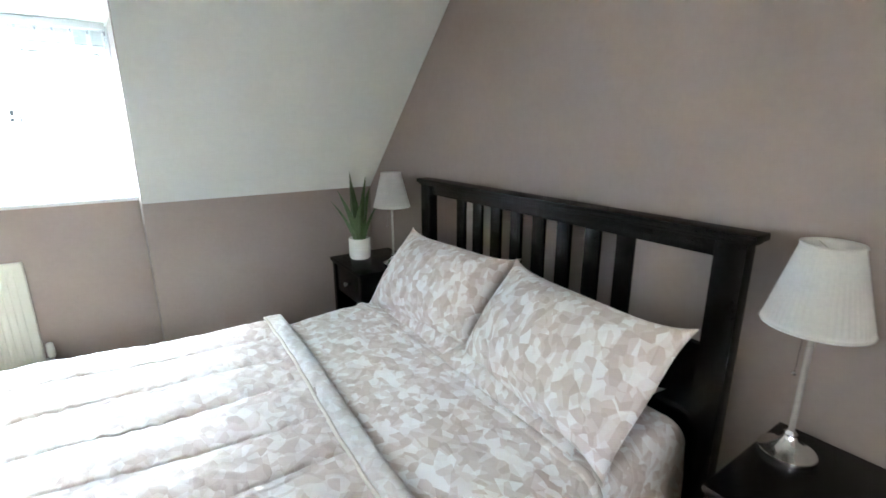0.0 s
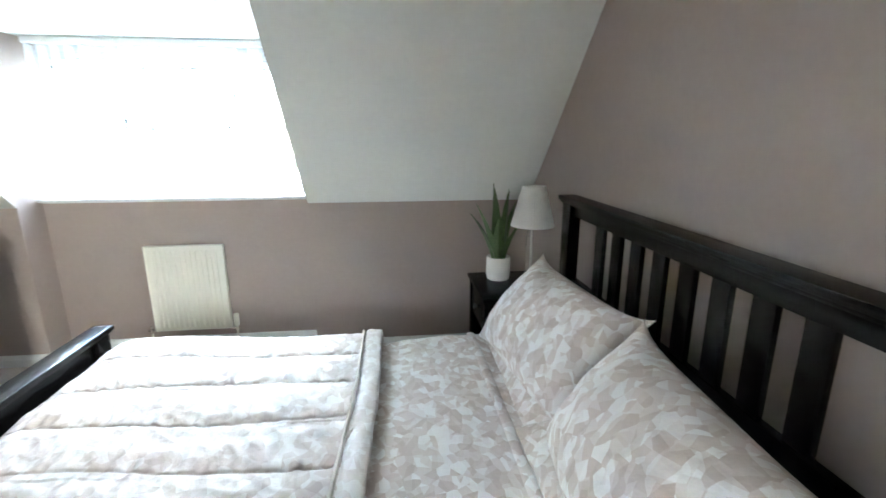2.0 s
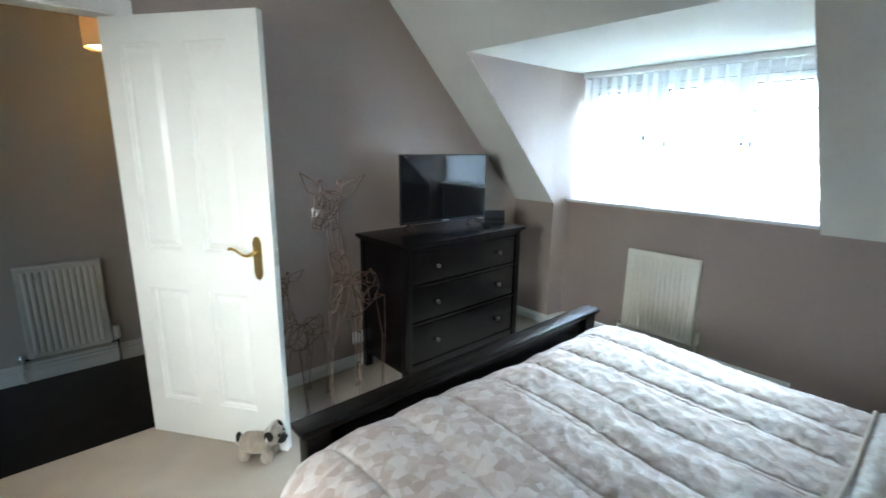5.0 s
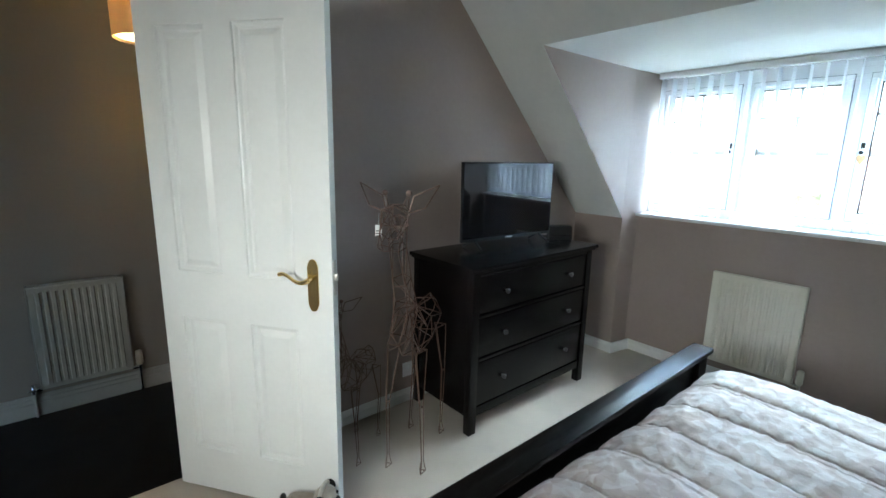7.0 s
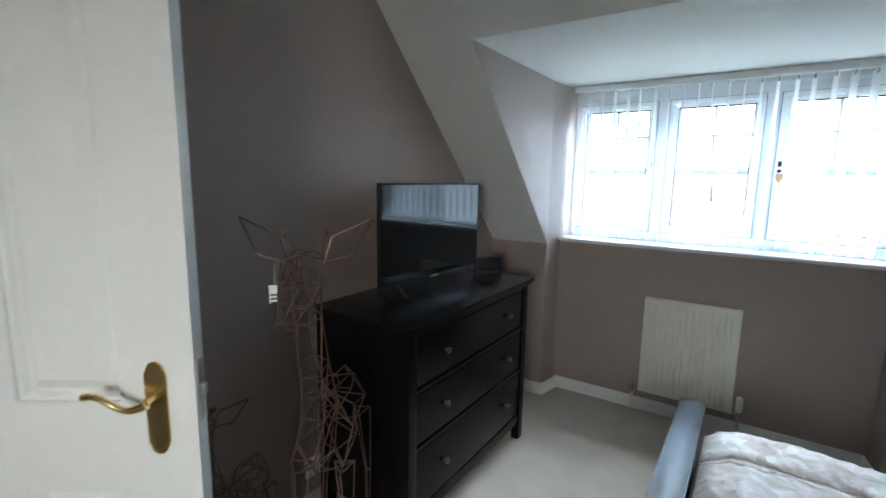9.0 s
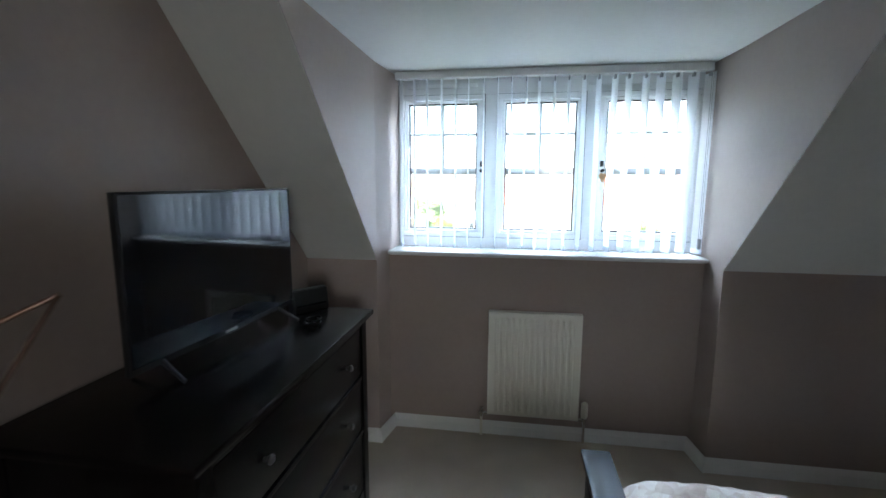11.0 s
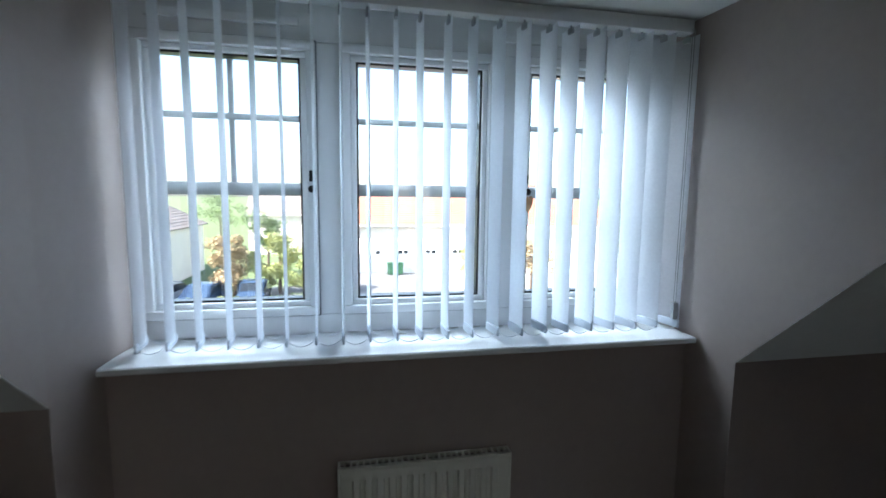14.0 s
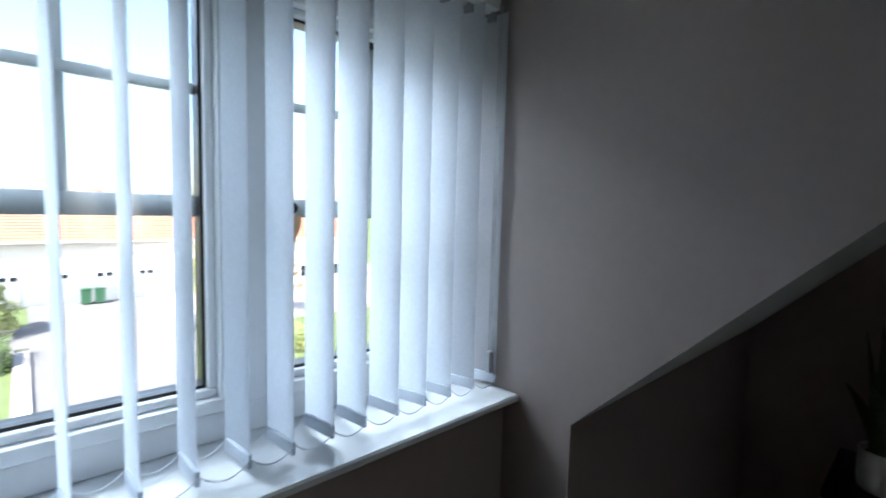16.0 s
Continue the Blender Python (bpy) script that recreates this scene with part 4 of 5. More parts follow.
def table_lamp(m, label):
    lp = thing("table_lamp", m, label, "lamp", "pair of bedside lamps")
    part("base", lathe([(0.0, 0.0), (0.064, 0.0), (0.066, 0.006), (0.064, 0.013), (0.048, 0.020), (0.030, 0.030), (0.018, 0.042), (0.013, 0.055), (0.015, 0.062), (0.008, 0.070), (0.0, 0.070)], 36), CHROME, lp, "chrome turned foot")
    bm = bmesh.new()
    rod(bm, (0, 0, 0.068), (0, 0, 0.40), 0.0065, n=14)
    part("stem", bm, STEEL, lp, "brushed metal stem")
    bm = lathe([(0.1105, 0.366), (0.107, 0.38), (0.060, 0.562), (0.0605, 0.568)], 144, wave=0.012, waves=48)
    sh = part("shade", bm, SHADE, lp, "white pleated cloth shade", smooth=50)
    mod = sh.modifiers.new("thick", "SOLIDIFY")
    mod.thickness = 0.0012
    for z, r in ((0.367, 0.1115), (0.565, 0.0615)):
        part("shade_trim", lathe([(r, -0.004), (r + 0.0015, 0), (r, 0.004), (r - 0.002, 0), (r, -0.004)], 48, at=(0, 0, z)), SHADE, sh)
    bm = bmesh.new()
    for a in range(3):
        rod(bm, (0, 0, 0.55), (0.060 * math.cos(a * 2.1), 0.060 * math.sin(a * 2.1), 0.560), 0.0012, n=5)
    rod(bm, (0, 0, 0.40), (0, 0, 0.47), 0.016, n=14)
    rod(bm, (0, 0, 0.47), (0, 0, 0.555), 0.009, n=10)
    part("lamp_holder", bm, STEEL, lp)
    bm = bmesh.new()
    rod(bm, (-0.02, 0.03, 0.245), (-0.01, 0.02, 0.41), 0.0007, n=4)
    ball(bm, (-0.02, 0.03, 0.24), 0.006, 8, (1, 1, 0.8))
    part("pull_cord", bm, CHROME, lp, "pull cord with a small metal bead")
    return lp


table_lamp(pose(1.265, 2.455, 0.63, 0, 0, 0), "bedside lamp with white pleated shade and chrome stem")
table_lamp(pose(1.305, 0.345, 0.63, 0, 0, 40), "bedside lamp with white pleated shade and chrome stem")

# potted aloe
pot = thing("potted_aloe", pose(1.150, 2.705, 0.63) @ Matrix.Diagonal((1.15, 1.15, 1.1, 1)), "spiky green aloe in a white ceramic pot", "plant")
part("pot", lathe([(0.0, 0.0), (0.050, 0.0), (0.056, 0.006), (0.060, 0.03), (0.060, 0.118), (0.057, 0.124), (0.053, 0.120), (0.053, 0.100), (0.0, 0.100)], 40), CERAMIC, pot, "rough white cylindrical pot")
part("soil", lathe([(0.0, 0.106), (0.03, 0.108), (0.0525, 0.1015)], 24), SOIL, pot, "dark potting soil")
random.seed(11)
LEAVES = ((-165, 0.31, 0.50), (165, 0.26, 0.68), (100, 0.35, 0.20), (-60, 0.36, 0.18), (130, 0.38, 0.10), (-105, 0.25, 0.55), (20, 0.30, 0.38), (-30, 0.24, 0.6), (60, 0.20, 0.75))
for az, length, flare in LEAVES:
    length *= 1.08
    bm = bmesh.new()
    a = radians(az)
    outw, side = Vector((math.cos(a), math.sin(a), 0)), Vector((-math.sin(a), math.cos(a), 0))
    rings = []
    for j in range(13):
        u = j / 12
        ang = flare * (0.45 + 0.45 * u)
        c = Vector((0, 0, 0.10)) + outw * (0.012 + length * u * math.sin(ang * 0.8)) + Vector((0, 0, length * u * math.cos(ang * 0.8)))
        w = 0.033 * (1 - u) ** 0.7 * (1 + 0.25 * math.sin(u * 3)) + 0.0004
        up = (Vector((0, 0, 1)) * math.sin(ang) - outw * math.cos(ang)).normalized()
        jag = 1 + 0.10 * (j % 2)
        rings.append([bm.verts.new(c + side * w * jag + up * 0.004 * (1 - u)), bm.verts.new(c + up * 0.001), bm.verts.new(c - side * w * jag + up * 0.004 * (1 - u)), bm.verts.new(c - up * 0.55 * w)])
    for p0, p1 in zip(rings, rings[1:]):
        for i in range(4):
            bm.faces.new((p0[i], p0[(i + 1) % 4], p1[(i + 1) % 4], p1[i]))
    bm.faces.new(rings[0])
    bm.faces.new(rings[-1])
    part("leaf", bm, ALOE, pot, smooth=50)

# ---- chest of drawers, television ----
CX0, CX1, CY0, CY1, CZ = -2.066, -1.572, 1.595, 2.625, 0.917
chest = thing("chest_of_drawers", pose(0, 0, 0), "black-brown three drawer chest with small metal knobs", "chest")
bm = boxes((CX0, CX1 + 0.024, CY0 - 0.030, CY1 + 0.030, CZ - 0.022, CZ), bevel=0.005)
box(bm, CX0, CX1 + 0.012, CY0 - 0.016, CY1 + 0.016, CZ - 0.034, CZ - 0.0215, bevel=0.004)
part("top", bm, BLACKWOOD, chest, "overhanging moulded top")
for x in (CX0 + 0.005, CX1 - 0.045):
    for y in (CY0, CY1 - 0.05):
        bm = boxes((x, x + 0.045, y, y + 0.05, 0.0, CZ - 0.034), bevel=0.002)
        part("leg", bm, BLACKWOOD, chest)
for y in (CY0 + 0.004, CY1 - 0.020):
    part("side_panel", boxes((CX0 + 0.05, CX1 - 0.045, y, y + 0.016, 0.10, CZ - 0.034)), BLACKWOOD, chest)
part("back_panel", boxes((CX0 + 0.01, CX0 + 0.02, CY0 + 0.05, CY1 - 0.05, 0.10, CZ - 0.034)), BLACKWOOD, chest)
part("bottom_rail", boxes((CX1 - 0.03, CX1 - 0.004, CY0 + 0.05, CY1 - 0.05, 0.098, 0.150), bevel=0.003), BLACKWOOD, chest)
for z in (0.404, 0.640, 0.862):
    part("rail", boxes((CX1 - 0.03, CX1 - 0.002, CY0 + 0.05, CY1 - 0.05, z, z + 0.018), bevel=0.002), BLACKWOOD, chest)
for z0, z1 in ((0.152, 0.402), (0.424, 0.638), (0.660, 0.860)):
    bm = boxes((CX1 - 0.40, CX1 - 0.006, CY0 + 0.053, CY1 - 0.053, z0 + 0.003, z1 - 0.003), bevel=0.006)
    dr = part("drawer", bm, BLACKWOOD, chest)
    for y in (1.84, 2.405):
        bm = lathe([(0.0, 0.026), (0.009, 0.025), (0.0135, 0.020), (0.012, 0.014), (0.006, 0.009), (0.0065, 0.0)], 18)
        kn = part("knob", bm, PEWTER, dr, "small metal knob")
        kn.matrix_basis = pose(CX1 - 0.006, y, (z0 + z1) / 2 - 0.002, 0, 90, 0)

tv_yaw = math.degrees(math.atan2(0.054, 0.72))
tv = thing("television", pose(-1.878, 2.165, CZ, 0, 0, -tv_yaw), "flat black television switched off on the chest", "television")
TW, TZ0, TZ1 = 0.365, 0.045, 0.497
bm = bmesh.new()
box(bm, -0.006, 0.012, -TW, TW, TZ0, TZ1, bevel=0.003)
box(bm, -0.045, -0.0055, -TW + 0.10, TW - 0.10, TZ0 + 0.03, TZ1 - 0.12, bevel=0.012)
part("casing", bm, BLACKPLASTIC, tv, "thin black casing")
part("screen", boxes((0.012, 0.0135, -TW + 0.008, TW - 0.008, TZ0 + 0.018, TZ1 - 0.008)), SCREEN, tv, "dark glossy screen")
bm = boxes((0.012, 0.0145, -0.028, 0.028, TZ0 + 0.004, TZ0 + 0.012), bevel=0.001)
part("badge", bm, STEEL, tv, "plain silver badge")
for y in (-TW + 0.10, TW - 0.10):
    bm = bmesh.new()
    rod(bm, (0.002, y, TZ0 + 0.01), (0.085, y * 1.04, 0.006), 0.008, 0.006, 8)
    rod(bm, (0.002, y, TZ0 + 0.01), (-0.085, y * 1.04, 0.006), 0.008, 0.006, 8)
    part("foot", bm, BLACKPLASTIC, tv, "splayed black foot")

box_m = pose(-1.80, 2.588, CZ, 0, 0, -35)
spk = thing("desk_clock_radio", box_m, "small black speaker box leaning on the chest top", "speaker")
bm = bmesh.new()
prism(bm, [(-0.03, 0.0), (0.028, 0.0), (0.012, 0.092), (-0.026, 0.092)], "y", -0.078, 0.078)
bmesh.ops.bevel(bm, geom=bm.edges[:], offset=0.004, segments=2, affect="EDGES")
part("body", bm, BLACKPLASTIC, spk)
part("grille", boxes((0.0215, 0.0235, -0.066, 0.066, 0.012, 0.032), bevel=0.001), SCREEN, spk, "dark glossy front strip")
CABLE = shader("black_cable_rubber", (0.006, 0.006, 0.006), 0.8, var=0.1, spec=0.15)
cable = thing("cable_coil", pose(-1.70, 2.40, CZ), "coiled black cable lying on the chest top", "cable")
bm = bmesh.new()
last = None
for j in range(140):
    u = j / 139
    a = u * 2 * math.pi * 3.4
    rr = 0.036 + 0.010 * math.sin(a * 0.37)
    c = Vector((rr * 0.6 * math.cos(a), rr * math.sin(a), 0.005 + 0.022 * u + 0.006 * math.sin(a * 0.5)))
    if last is not None:
        rod(bm, last, c, 0.0032, n=6, caps=False)
    last = c
part("coil", bm, CABLE, cable, smooth=60)


# ---- wire deer ----
def wire_deer(m, label):
    bm = bmesh.new()
    R = 0.0025
    rng = random.Random(3)

    def ring(c, ry, rz, n, tilt=0.0, spin=0.0):
        out = []
        for k in range(n):
            a = 2 * math.pi * k / n + spin
            v = Vector((0, ry * math.cos(a), rz * math.sin(a)))
            v = Matrix.Rotation(tilt, 3, "Y") @ v
            out.append(Vector(c) + v)
        return out

    def skin(rings, cross=True):
        for r in rings:
            for k in range(len(r)):
                rod(bm, r[k], r[(k + 1) % len(r)], R, n=5, caps=False)
        for a, b in zip(rings, rings[1:]):
            n = min(len(a), len(b))
            for k in range(n):
                rod(bm, a[k], b[k], R, n=5, caps=False)
                if cross and rng.random() < 0.5:
                    rod(bm, a[k], b[(k + 1) % n], R, n=5, caps=False)

    body = [ring((-0.22, 0, 0.70), 0.035, 0.05, 5, 0, 0.3), ring((-0.14, 0, 0.665), 0.085, 0.10, 6, 0.1, 0.1), ring((-0.02, 0, 0.64), 0.08, 0.105, 6, 0, 0.6), ring((0.10, 0, 0.665), 0.085, 0.125, 6, -0.2, 0.2), ring((0.185, 0, 0.73), 0.06, 0.10, 6, -0.6, 0.5)]
    skin(body)
    neck = [ring((0.17, 0, 0.80), 0.055, 0.06, 5, -1.0, 0.2), ring((0.215, 0, 0.93), 0.042, 0.048, 5, -1.15, 0.5), ring((0.25, 0, 1.08), 0.035, 0.04, 5, -1.2, 0.1), ring((0.262, 0, 1.19), 0.04, 0.04, 5, -1.0, 0.4)]
    skin(neck)
    for k in range(5):
        rod(bm, body[4][k], neck[0][k], R, n=5, caps=False)
        rod(bm, body[3][k], neck[0][(k + 1) % 5], R, n=5, caps=False)
    head = [ring((0.235, 0, 1.225), 0.050, 0.04, 6, 0.6), ring((0.285, 0, 1.205), 0.060, 0.062, 6, 0.6, 0.4), ring((0.345, 0, 1.155), 0.042, 0.045, 6, 0.7, 0.1), ring((0.405, 0, 1.105), 0.024, 0.024, 5, 0.8, 0.5)]
    skin(head)
    for s in (-1, 1):
        knob = Vector((0.262, 0.050 * s, 1.300))
        base, low = Vector((0.258, 0.048 * s, 1.222)), Vector((0.262, 0.118 * s, 1.246))
        tip, high = Vector((0.238, 0.168 * s, 1.335)), Vector((0.250, 0.066 * s, 1.288))
        for p, q in ((base, low), (low, tip), (tip, high), (high, base)):
            rod(bm, p, q, R * 1.15, n=6, caps=False)
        rod(bm, (0.285, 0.026 * s, 1.238), knob, R, n=6)
        rod(bm, (0.246, 0.040 * s, 1.240), knob, R, n=6)
        ball(bm, knob, 0.0125, 12)
    for x, y in ((0.165, 0.085), (0.165, -0.085), (-0.165, 0.085), (-0.165, -0.085)):
        front = x > 0
        hip = [Vector((x + dx, y * 0.75 + dy, 0.60)) for dx, dy in ((0.035, 0), (-0.03, 0.03), (-0.03, -0.03))]
        knee = Vector((x + (0.015 if front else -0.035), y * 0.95, 0.34))
        ank = Vector((x + (0.0 if front else 0.005), y, 0.06))
        kn = [knee + Vector((dx, dy, 0)) for dx, dy in ((0.011, 0), (-0.008, 0.009), (-0.008, -0.009))]
        an = [ank + Vector((dx, dy, 0)) for dx, dy in ((0.006, 0), (-0.004, 0.005), (-0.004, -0.005))]
        ft = [Vector((x + dx, y + dy, 0.003)) for dx, dy in ((0.024, 0), (-0.012, 0.014), (-0.012, -0.014))]
        for a, b in ((hip, kn), (kn, an), (an, ft)):
            for p, q in zip(a, b):
                rod(bm, p, q, R, n=5, caps=False)
        for k in range(3):
            rod(bm, kn[k], kn[(k + 1) % 3], R, n=5, caps=False)
            rod(bm, ft[k], ft[(k + 1) % 3], R, n=5)
            rod(bm, hip[k], hip[(k + 1) % 3], R, n=5, caps=False)
            near = min((v for r in body for v in r), key=lambda v: (v - hip[k]).length)
            rod(bm, hip[k], near, R, n=5, caps=False)
    rod(bm, (-0.22, 0, 0.74), (-0.275, 0, 0.70), R * 1.3, n=5)
    return solid("deer_sculpture", bm, COPPER, label, "sculpture", "bronze wire deer", m=m, smooth=60)


heading = math.degrees(math.atan2(-0.27, 0.19))
wire_deer(pose(-1.675, 1.327, 0.0, 0, 0, heading), "tall bronze wire deer sculpture standing on the carpet")
wire_deer(pose(-1.865, 1.10, 0.0, 0, 0, heading) @ Matrix.Diagonal((0.74, 0.74, 0.64, 1)), "small bronze wire deer sculpture standing behind the door")
tagm = thing("price_tag", pose(-1.555, 1.045, 1.165, 0, 0, heading + 20), "small white card tag hung on the wire deer", "tag")
bm = boxes((-0.001, 0.001, -0.013, 0.013, -0.036, 0.010), bevel=0.0004)
part("card", bm, PAPER, tagm)
bm = boxes((0.0012, 0.0018, -0.010, 0.010, -0.036, -0.032), (0.0012, 0.0018, -0.010, 0.006, -0.026, -0.022), (0.0012, 0.0018, -0.010, 0.008, -0.016, -0.012))
part("print", bm, BLACKPLASTIC, tagm, "grey bars of unreadable print")
bm = bmesh.new()
rod(bm, (0, 0, 0.012), (0.004, 0.002, 0.06), 0.0007, n=4)
part("string", bm, PAPER, tagm)

sock = thing("wall_socket", pose(XW, 1.60, 0.20), "white double wall socket low on the wall", "socket")
bm = boxes((0.0005, 0.010, -0.073, 0.073, -0.043, 0.043), bevel=0.003)
part("faceplate", bm, UPVC, sock)
for y in (-0.03, 0.03):
    part("switch", boxes((0.010, 0.013, y - 0.006, y + 0.006, 0.012, 0.030), bevel=0.001), UPVC, sock)

# ---- toy dog ----
bm = bmesh.new()


def blob(c, r, s, mat, turn=None):
    start = len(bm.faces)
    ball(bm, c, r, 18, s, turn)
    bm.faces.ensure_lookup_table()
    for f in bm.faces[start:]:
        f.material_index = mat


blob((-0.03, 0, 0.112), 0.075, (1.40, 0.90, 0.92), 0)
blob((-0.085, 0, 0.108), 0.072, (0.85, 0.95, 0.95), 0)
for x in (-0.10, 0.05):
    for y in (-0.04, 0.04):
        blob((x, y, 0.047), 0.039, (1.0, 0.9, 1.2), 0)
blob((-0.150, 0.0, 0.135), 0.026, (0.7, 0.9, 1.5), 1)
blob((-0.156, 0.0, 0.110), 0.020, (0.7, 1.0, 1.2), 2)
blob((0.085, 0, 0.180), 0.066, (0.9, 1.05, 0.95), 0)
blob((0.135, 0, 0.160), 0.036, (0.9, 1.1, 0.85), 1)
blob((0.165, 0, 0.173), 0.012, (1, 1.3, 0.8), 1)
for y in (-0.066, 0.066):
    blob((0.085, y, 0.205), 0.034, (0.9, 0.45, 1.0), 1)
    blob((0.135, y * 0.45, 0.197), 0.010, (1, 1, 1), 1)
for k in range(15):
    a = math.pi * k / 14
    blob((0.078, 0.074 * math.cos(a), 0.185 + 0.068 * math.sin(a)), 0.011, (1, 1, 1), 2)
solid("toy_dog", bm, [PLUSH, PLUSHBLACK, PLUSHWHITE], "beige plush toy dog with black ears on the carpet", "toy", m=pose(-1.537, 0.708, 0.0, 0, 0, 42) @ Matrix.Diagonal((0.75, 0.75, 0.75, 1)), smooth=180)

# ---- street outside ----
GZ = -5.2
GRASS = shader("grass", (0.11, 0.15, 0.055), 0.95, var=0.3, scale=1.5, fine=40, bump=0.8, bump_scale=60)
ASPHALT = shader("asphalt", (0.17, 0.168, 0.165), 0.9, var=0.15, scale=0.6, fine=60, bump=0.5, bump_scale=120)
PAVING = shader("pale_paving", (0.42, 0.40, 0.37), 0.9, var=0.12, scale=0.8, fine=50, bump=0.4, bump_scale=80)
RENDERED = shader("pale_buff_brick_wall", (0.74, 0.69, 0.62), 0.9, var=0.1, scale=1.2, fine=20)
REDTILE = shader("red_clay_roof_tiles", (0.36, 0.15, 0.10), 0.8, var=0.2, scale=2.0, fine=30, rand=0.3)
GREYTILE = shader("grey_brown_roof_tiles", (0.20, 0.17, 0.15), 0.85, var=0.2, scale=2.0, fine=30, rand=0.3)
LEAFGREEN = shader("hedge_leaves", (0.12, 0.175, 0.06), 0.6, var=0.4, scale=3, fine=30)
LEAFLIME = shader("lime_tree_leaves", (0.30, 0.32, 0.11), 0.6, var=0.4, scale=2.5, fine=30)
LEAFRED = shader("russet_tree_leaves", (0.36, 0.27, 0.15), 0.6, var=0.4, scale=2.5, fine=30)
BARK = shader("tree_bark", (0.12, 0.09, 0.07), 0.95, var=0.3, scale=6, bump=0.8, bump_scale=40)
CARBLUE = shader("blue_car_paint", (0.045, 0.075, 0.125), 0.25, 0.3, var=0.05, coat=0.6)
CARSILVER = shader("silver_car_paint", (0.45, 0.47, 0.5), 0.3, 0.5, var=0.05, coat=0.6)
CARGLASS = shader("dark_car_glass", (0.02, 0.025, 0.03), 0.08, var=0.05)
TYRE = shader("tyre_rubber", (0.02, 0.02, 0.02), 0.9, var=0.2)
BINGREEN = shader("green_bin_plastic", (0.03, 0.10, 0.05), 0.5, var=0.1)
FENCEWOOD = shader("grey_blue_fence", (0.32, 0.35, 0.37), 0.8, var=0.15, scale=3, fine=40)

structure("ground", boxes((-400, 400, 4.5, 800, GZ - 0.4, GZ - 0.14)), GRASS, "grass verges and gardens reaching the distance")
structure("road", boxes((-0.9, 5.6, 4.6, 60, GZ - 0.139, GZ - 0.02)), ASPHALT, "grey asphalt cul-de-sac road")
structure("road_parking", boxes((-16, -1.4, 29.6, 36.5, GZ - 0.139, GZ - 0.03), (-1.4, -0.9, 30.5, 35.5, GZ - 0.139, GZ - 0.03)), ASPHALT, "asphalt parking court")
structure("pavement", boxes((-1.4, -1.05, 4.6, 29.5, GZ - 0.139, GZ + 0.08), (-1.05, -0.902, 4.6, 29.5, GZ - 0.139, GZ + 0.10), (5.602, 7.4, 4.6, 60, GZ - 0.139, GZ + 0.09)), PAVING, "pale kerb and pavement")
structure("pavement_driveway", boxes((7.402, 30, 29.5, 60, GZ - 0.139, GZ + 0.05)), PAVING, "pale paved driveways")


def house(x0, x1, y0, y1, eave, ridge, roof, label, along="x"):
    h = thing("house", pose(0, 0, GZ - 0.13), label, "house", "houses across the street")
    e, r = eave, ridge
    bm = boxes((x0, x1, y0, y1, 0, e))
    ym, xm = (y0 + y1) / 2, (x0 + x1) / 2
    if along == "x":
        prism(bm, [(y0, e), (y1, e), (ym, r - 0.1)], "x", x0, x1)
    else:
        prism(bm, [(x0, e), (x1, e), (xm, r - 0.1)], "y", y0, y1)
    part("wall", bm, RENDERED, h)
    n = 16
    for s in (0, 1):
        bm = bmesh.new()
        for i in range(n):
            u0, u1 = i / n, (i + 1) / n + 0.02
            if along == "x":
                ya, yb = (y0 - 0.4, ym) if s == 0 else (y1 + 0.4, ym)
                za, zb = e - 0.15, r
                pa, pb = (ya + (yb - ya) * u0, za + (zb - za) * u0), (ya + (yb - ya) * u1, za + (zb - za) * u1)
                prism(bm, [(pa[0], pa[1] + 0.10), (pb[0], pb[1] + 0.05), (pb[0], pb[1]), (pa[0], pa[1])], "x", x0 - 0.3, x1 + 0.3)
            else:
                xa, xb = (x0 - 0.4, xm) if s == 0 else (x1 + 0.4, xm)
                za, zb = e - 0.15, r
                pa, pb = (xa + (xb - xa) * u0, za + (zb - za) * u0), (xa + (xb - xa) * u1, za + (zb - za) * u1)
                prism(bm, [(pa[0], pa[1] + 0.10), (pb[0], pb[1] + 0.05), (pb[0], pb[1]), (pa[0], pa[1])], "y", y0 - 0.3, y1 + 0.3)
        part("roof", bm, roof, h, "tiled roof slope", smooth=5)
    bm = boxes((x0 - 0.35, x1 + 0.35, y0 - 0.5, y0 - 0.38, e - 0.22, e - 0.1))
    part("gutter", bm, UPVC, h, "white gutter board")
    nw = max(2, int((x1 - x0) / 2.4))
    for fl in range(int(e // 2.4)):
        for i in range(nw):
            wx = x0 + (i + 0.5) * (x1 - x0) / nw
            wz = 0.9 + 2.5 * fl
            w = part("window", boxes((wx - 0.55, wx + 0.55, y0 - 0.04, y0 + 0.02, wz, wz + 1.1), bevel=0.01), UPVC, h, "white framed window")
            for k in (-1, 1):
                part("pane", boxes((wx + k * 0.26 - 0.21, wx + k * 0.26 + 0.21, y0 - 0.046, y0 - 0.041, wz + 0.08, wz + 1.02)), CARGLASS, w, "dark window pane")
    dx = x0 + 0.2 * (x1 - x0) + 0.9
    part("front_door", boxes((dx - 0.45, dx + 0.45, y0 - 0.05, y0 + 0.01, 0, 2.05), bevel=0.01), GLOSSWHITE, h, "white front door")
    part("chimney", boxes((xm - 0.35, xm + 0.35, ym - 0.3, ym + 0.3, r - 0.7, r + 0.6), bevel=0.02), REDTILE, h, "brick chimney")
    return h


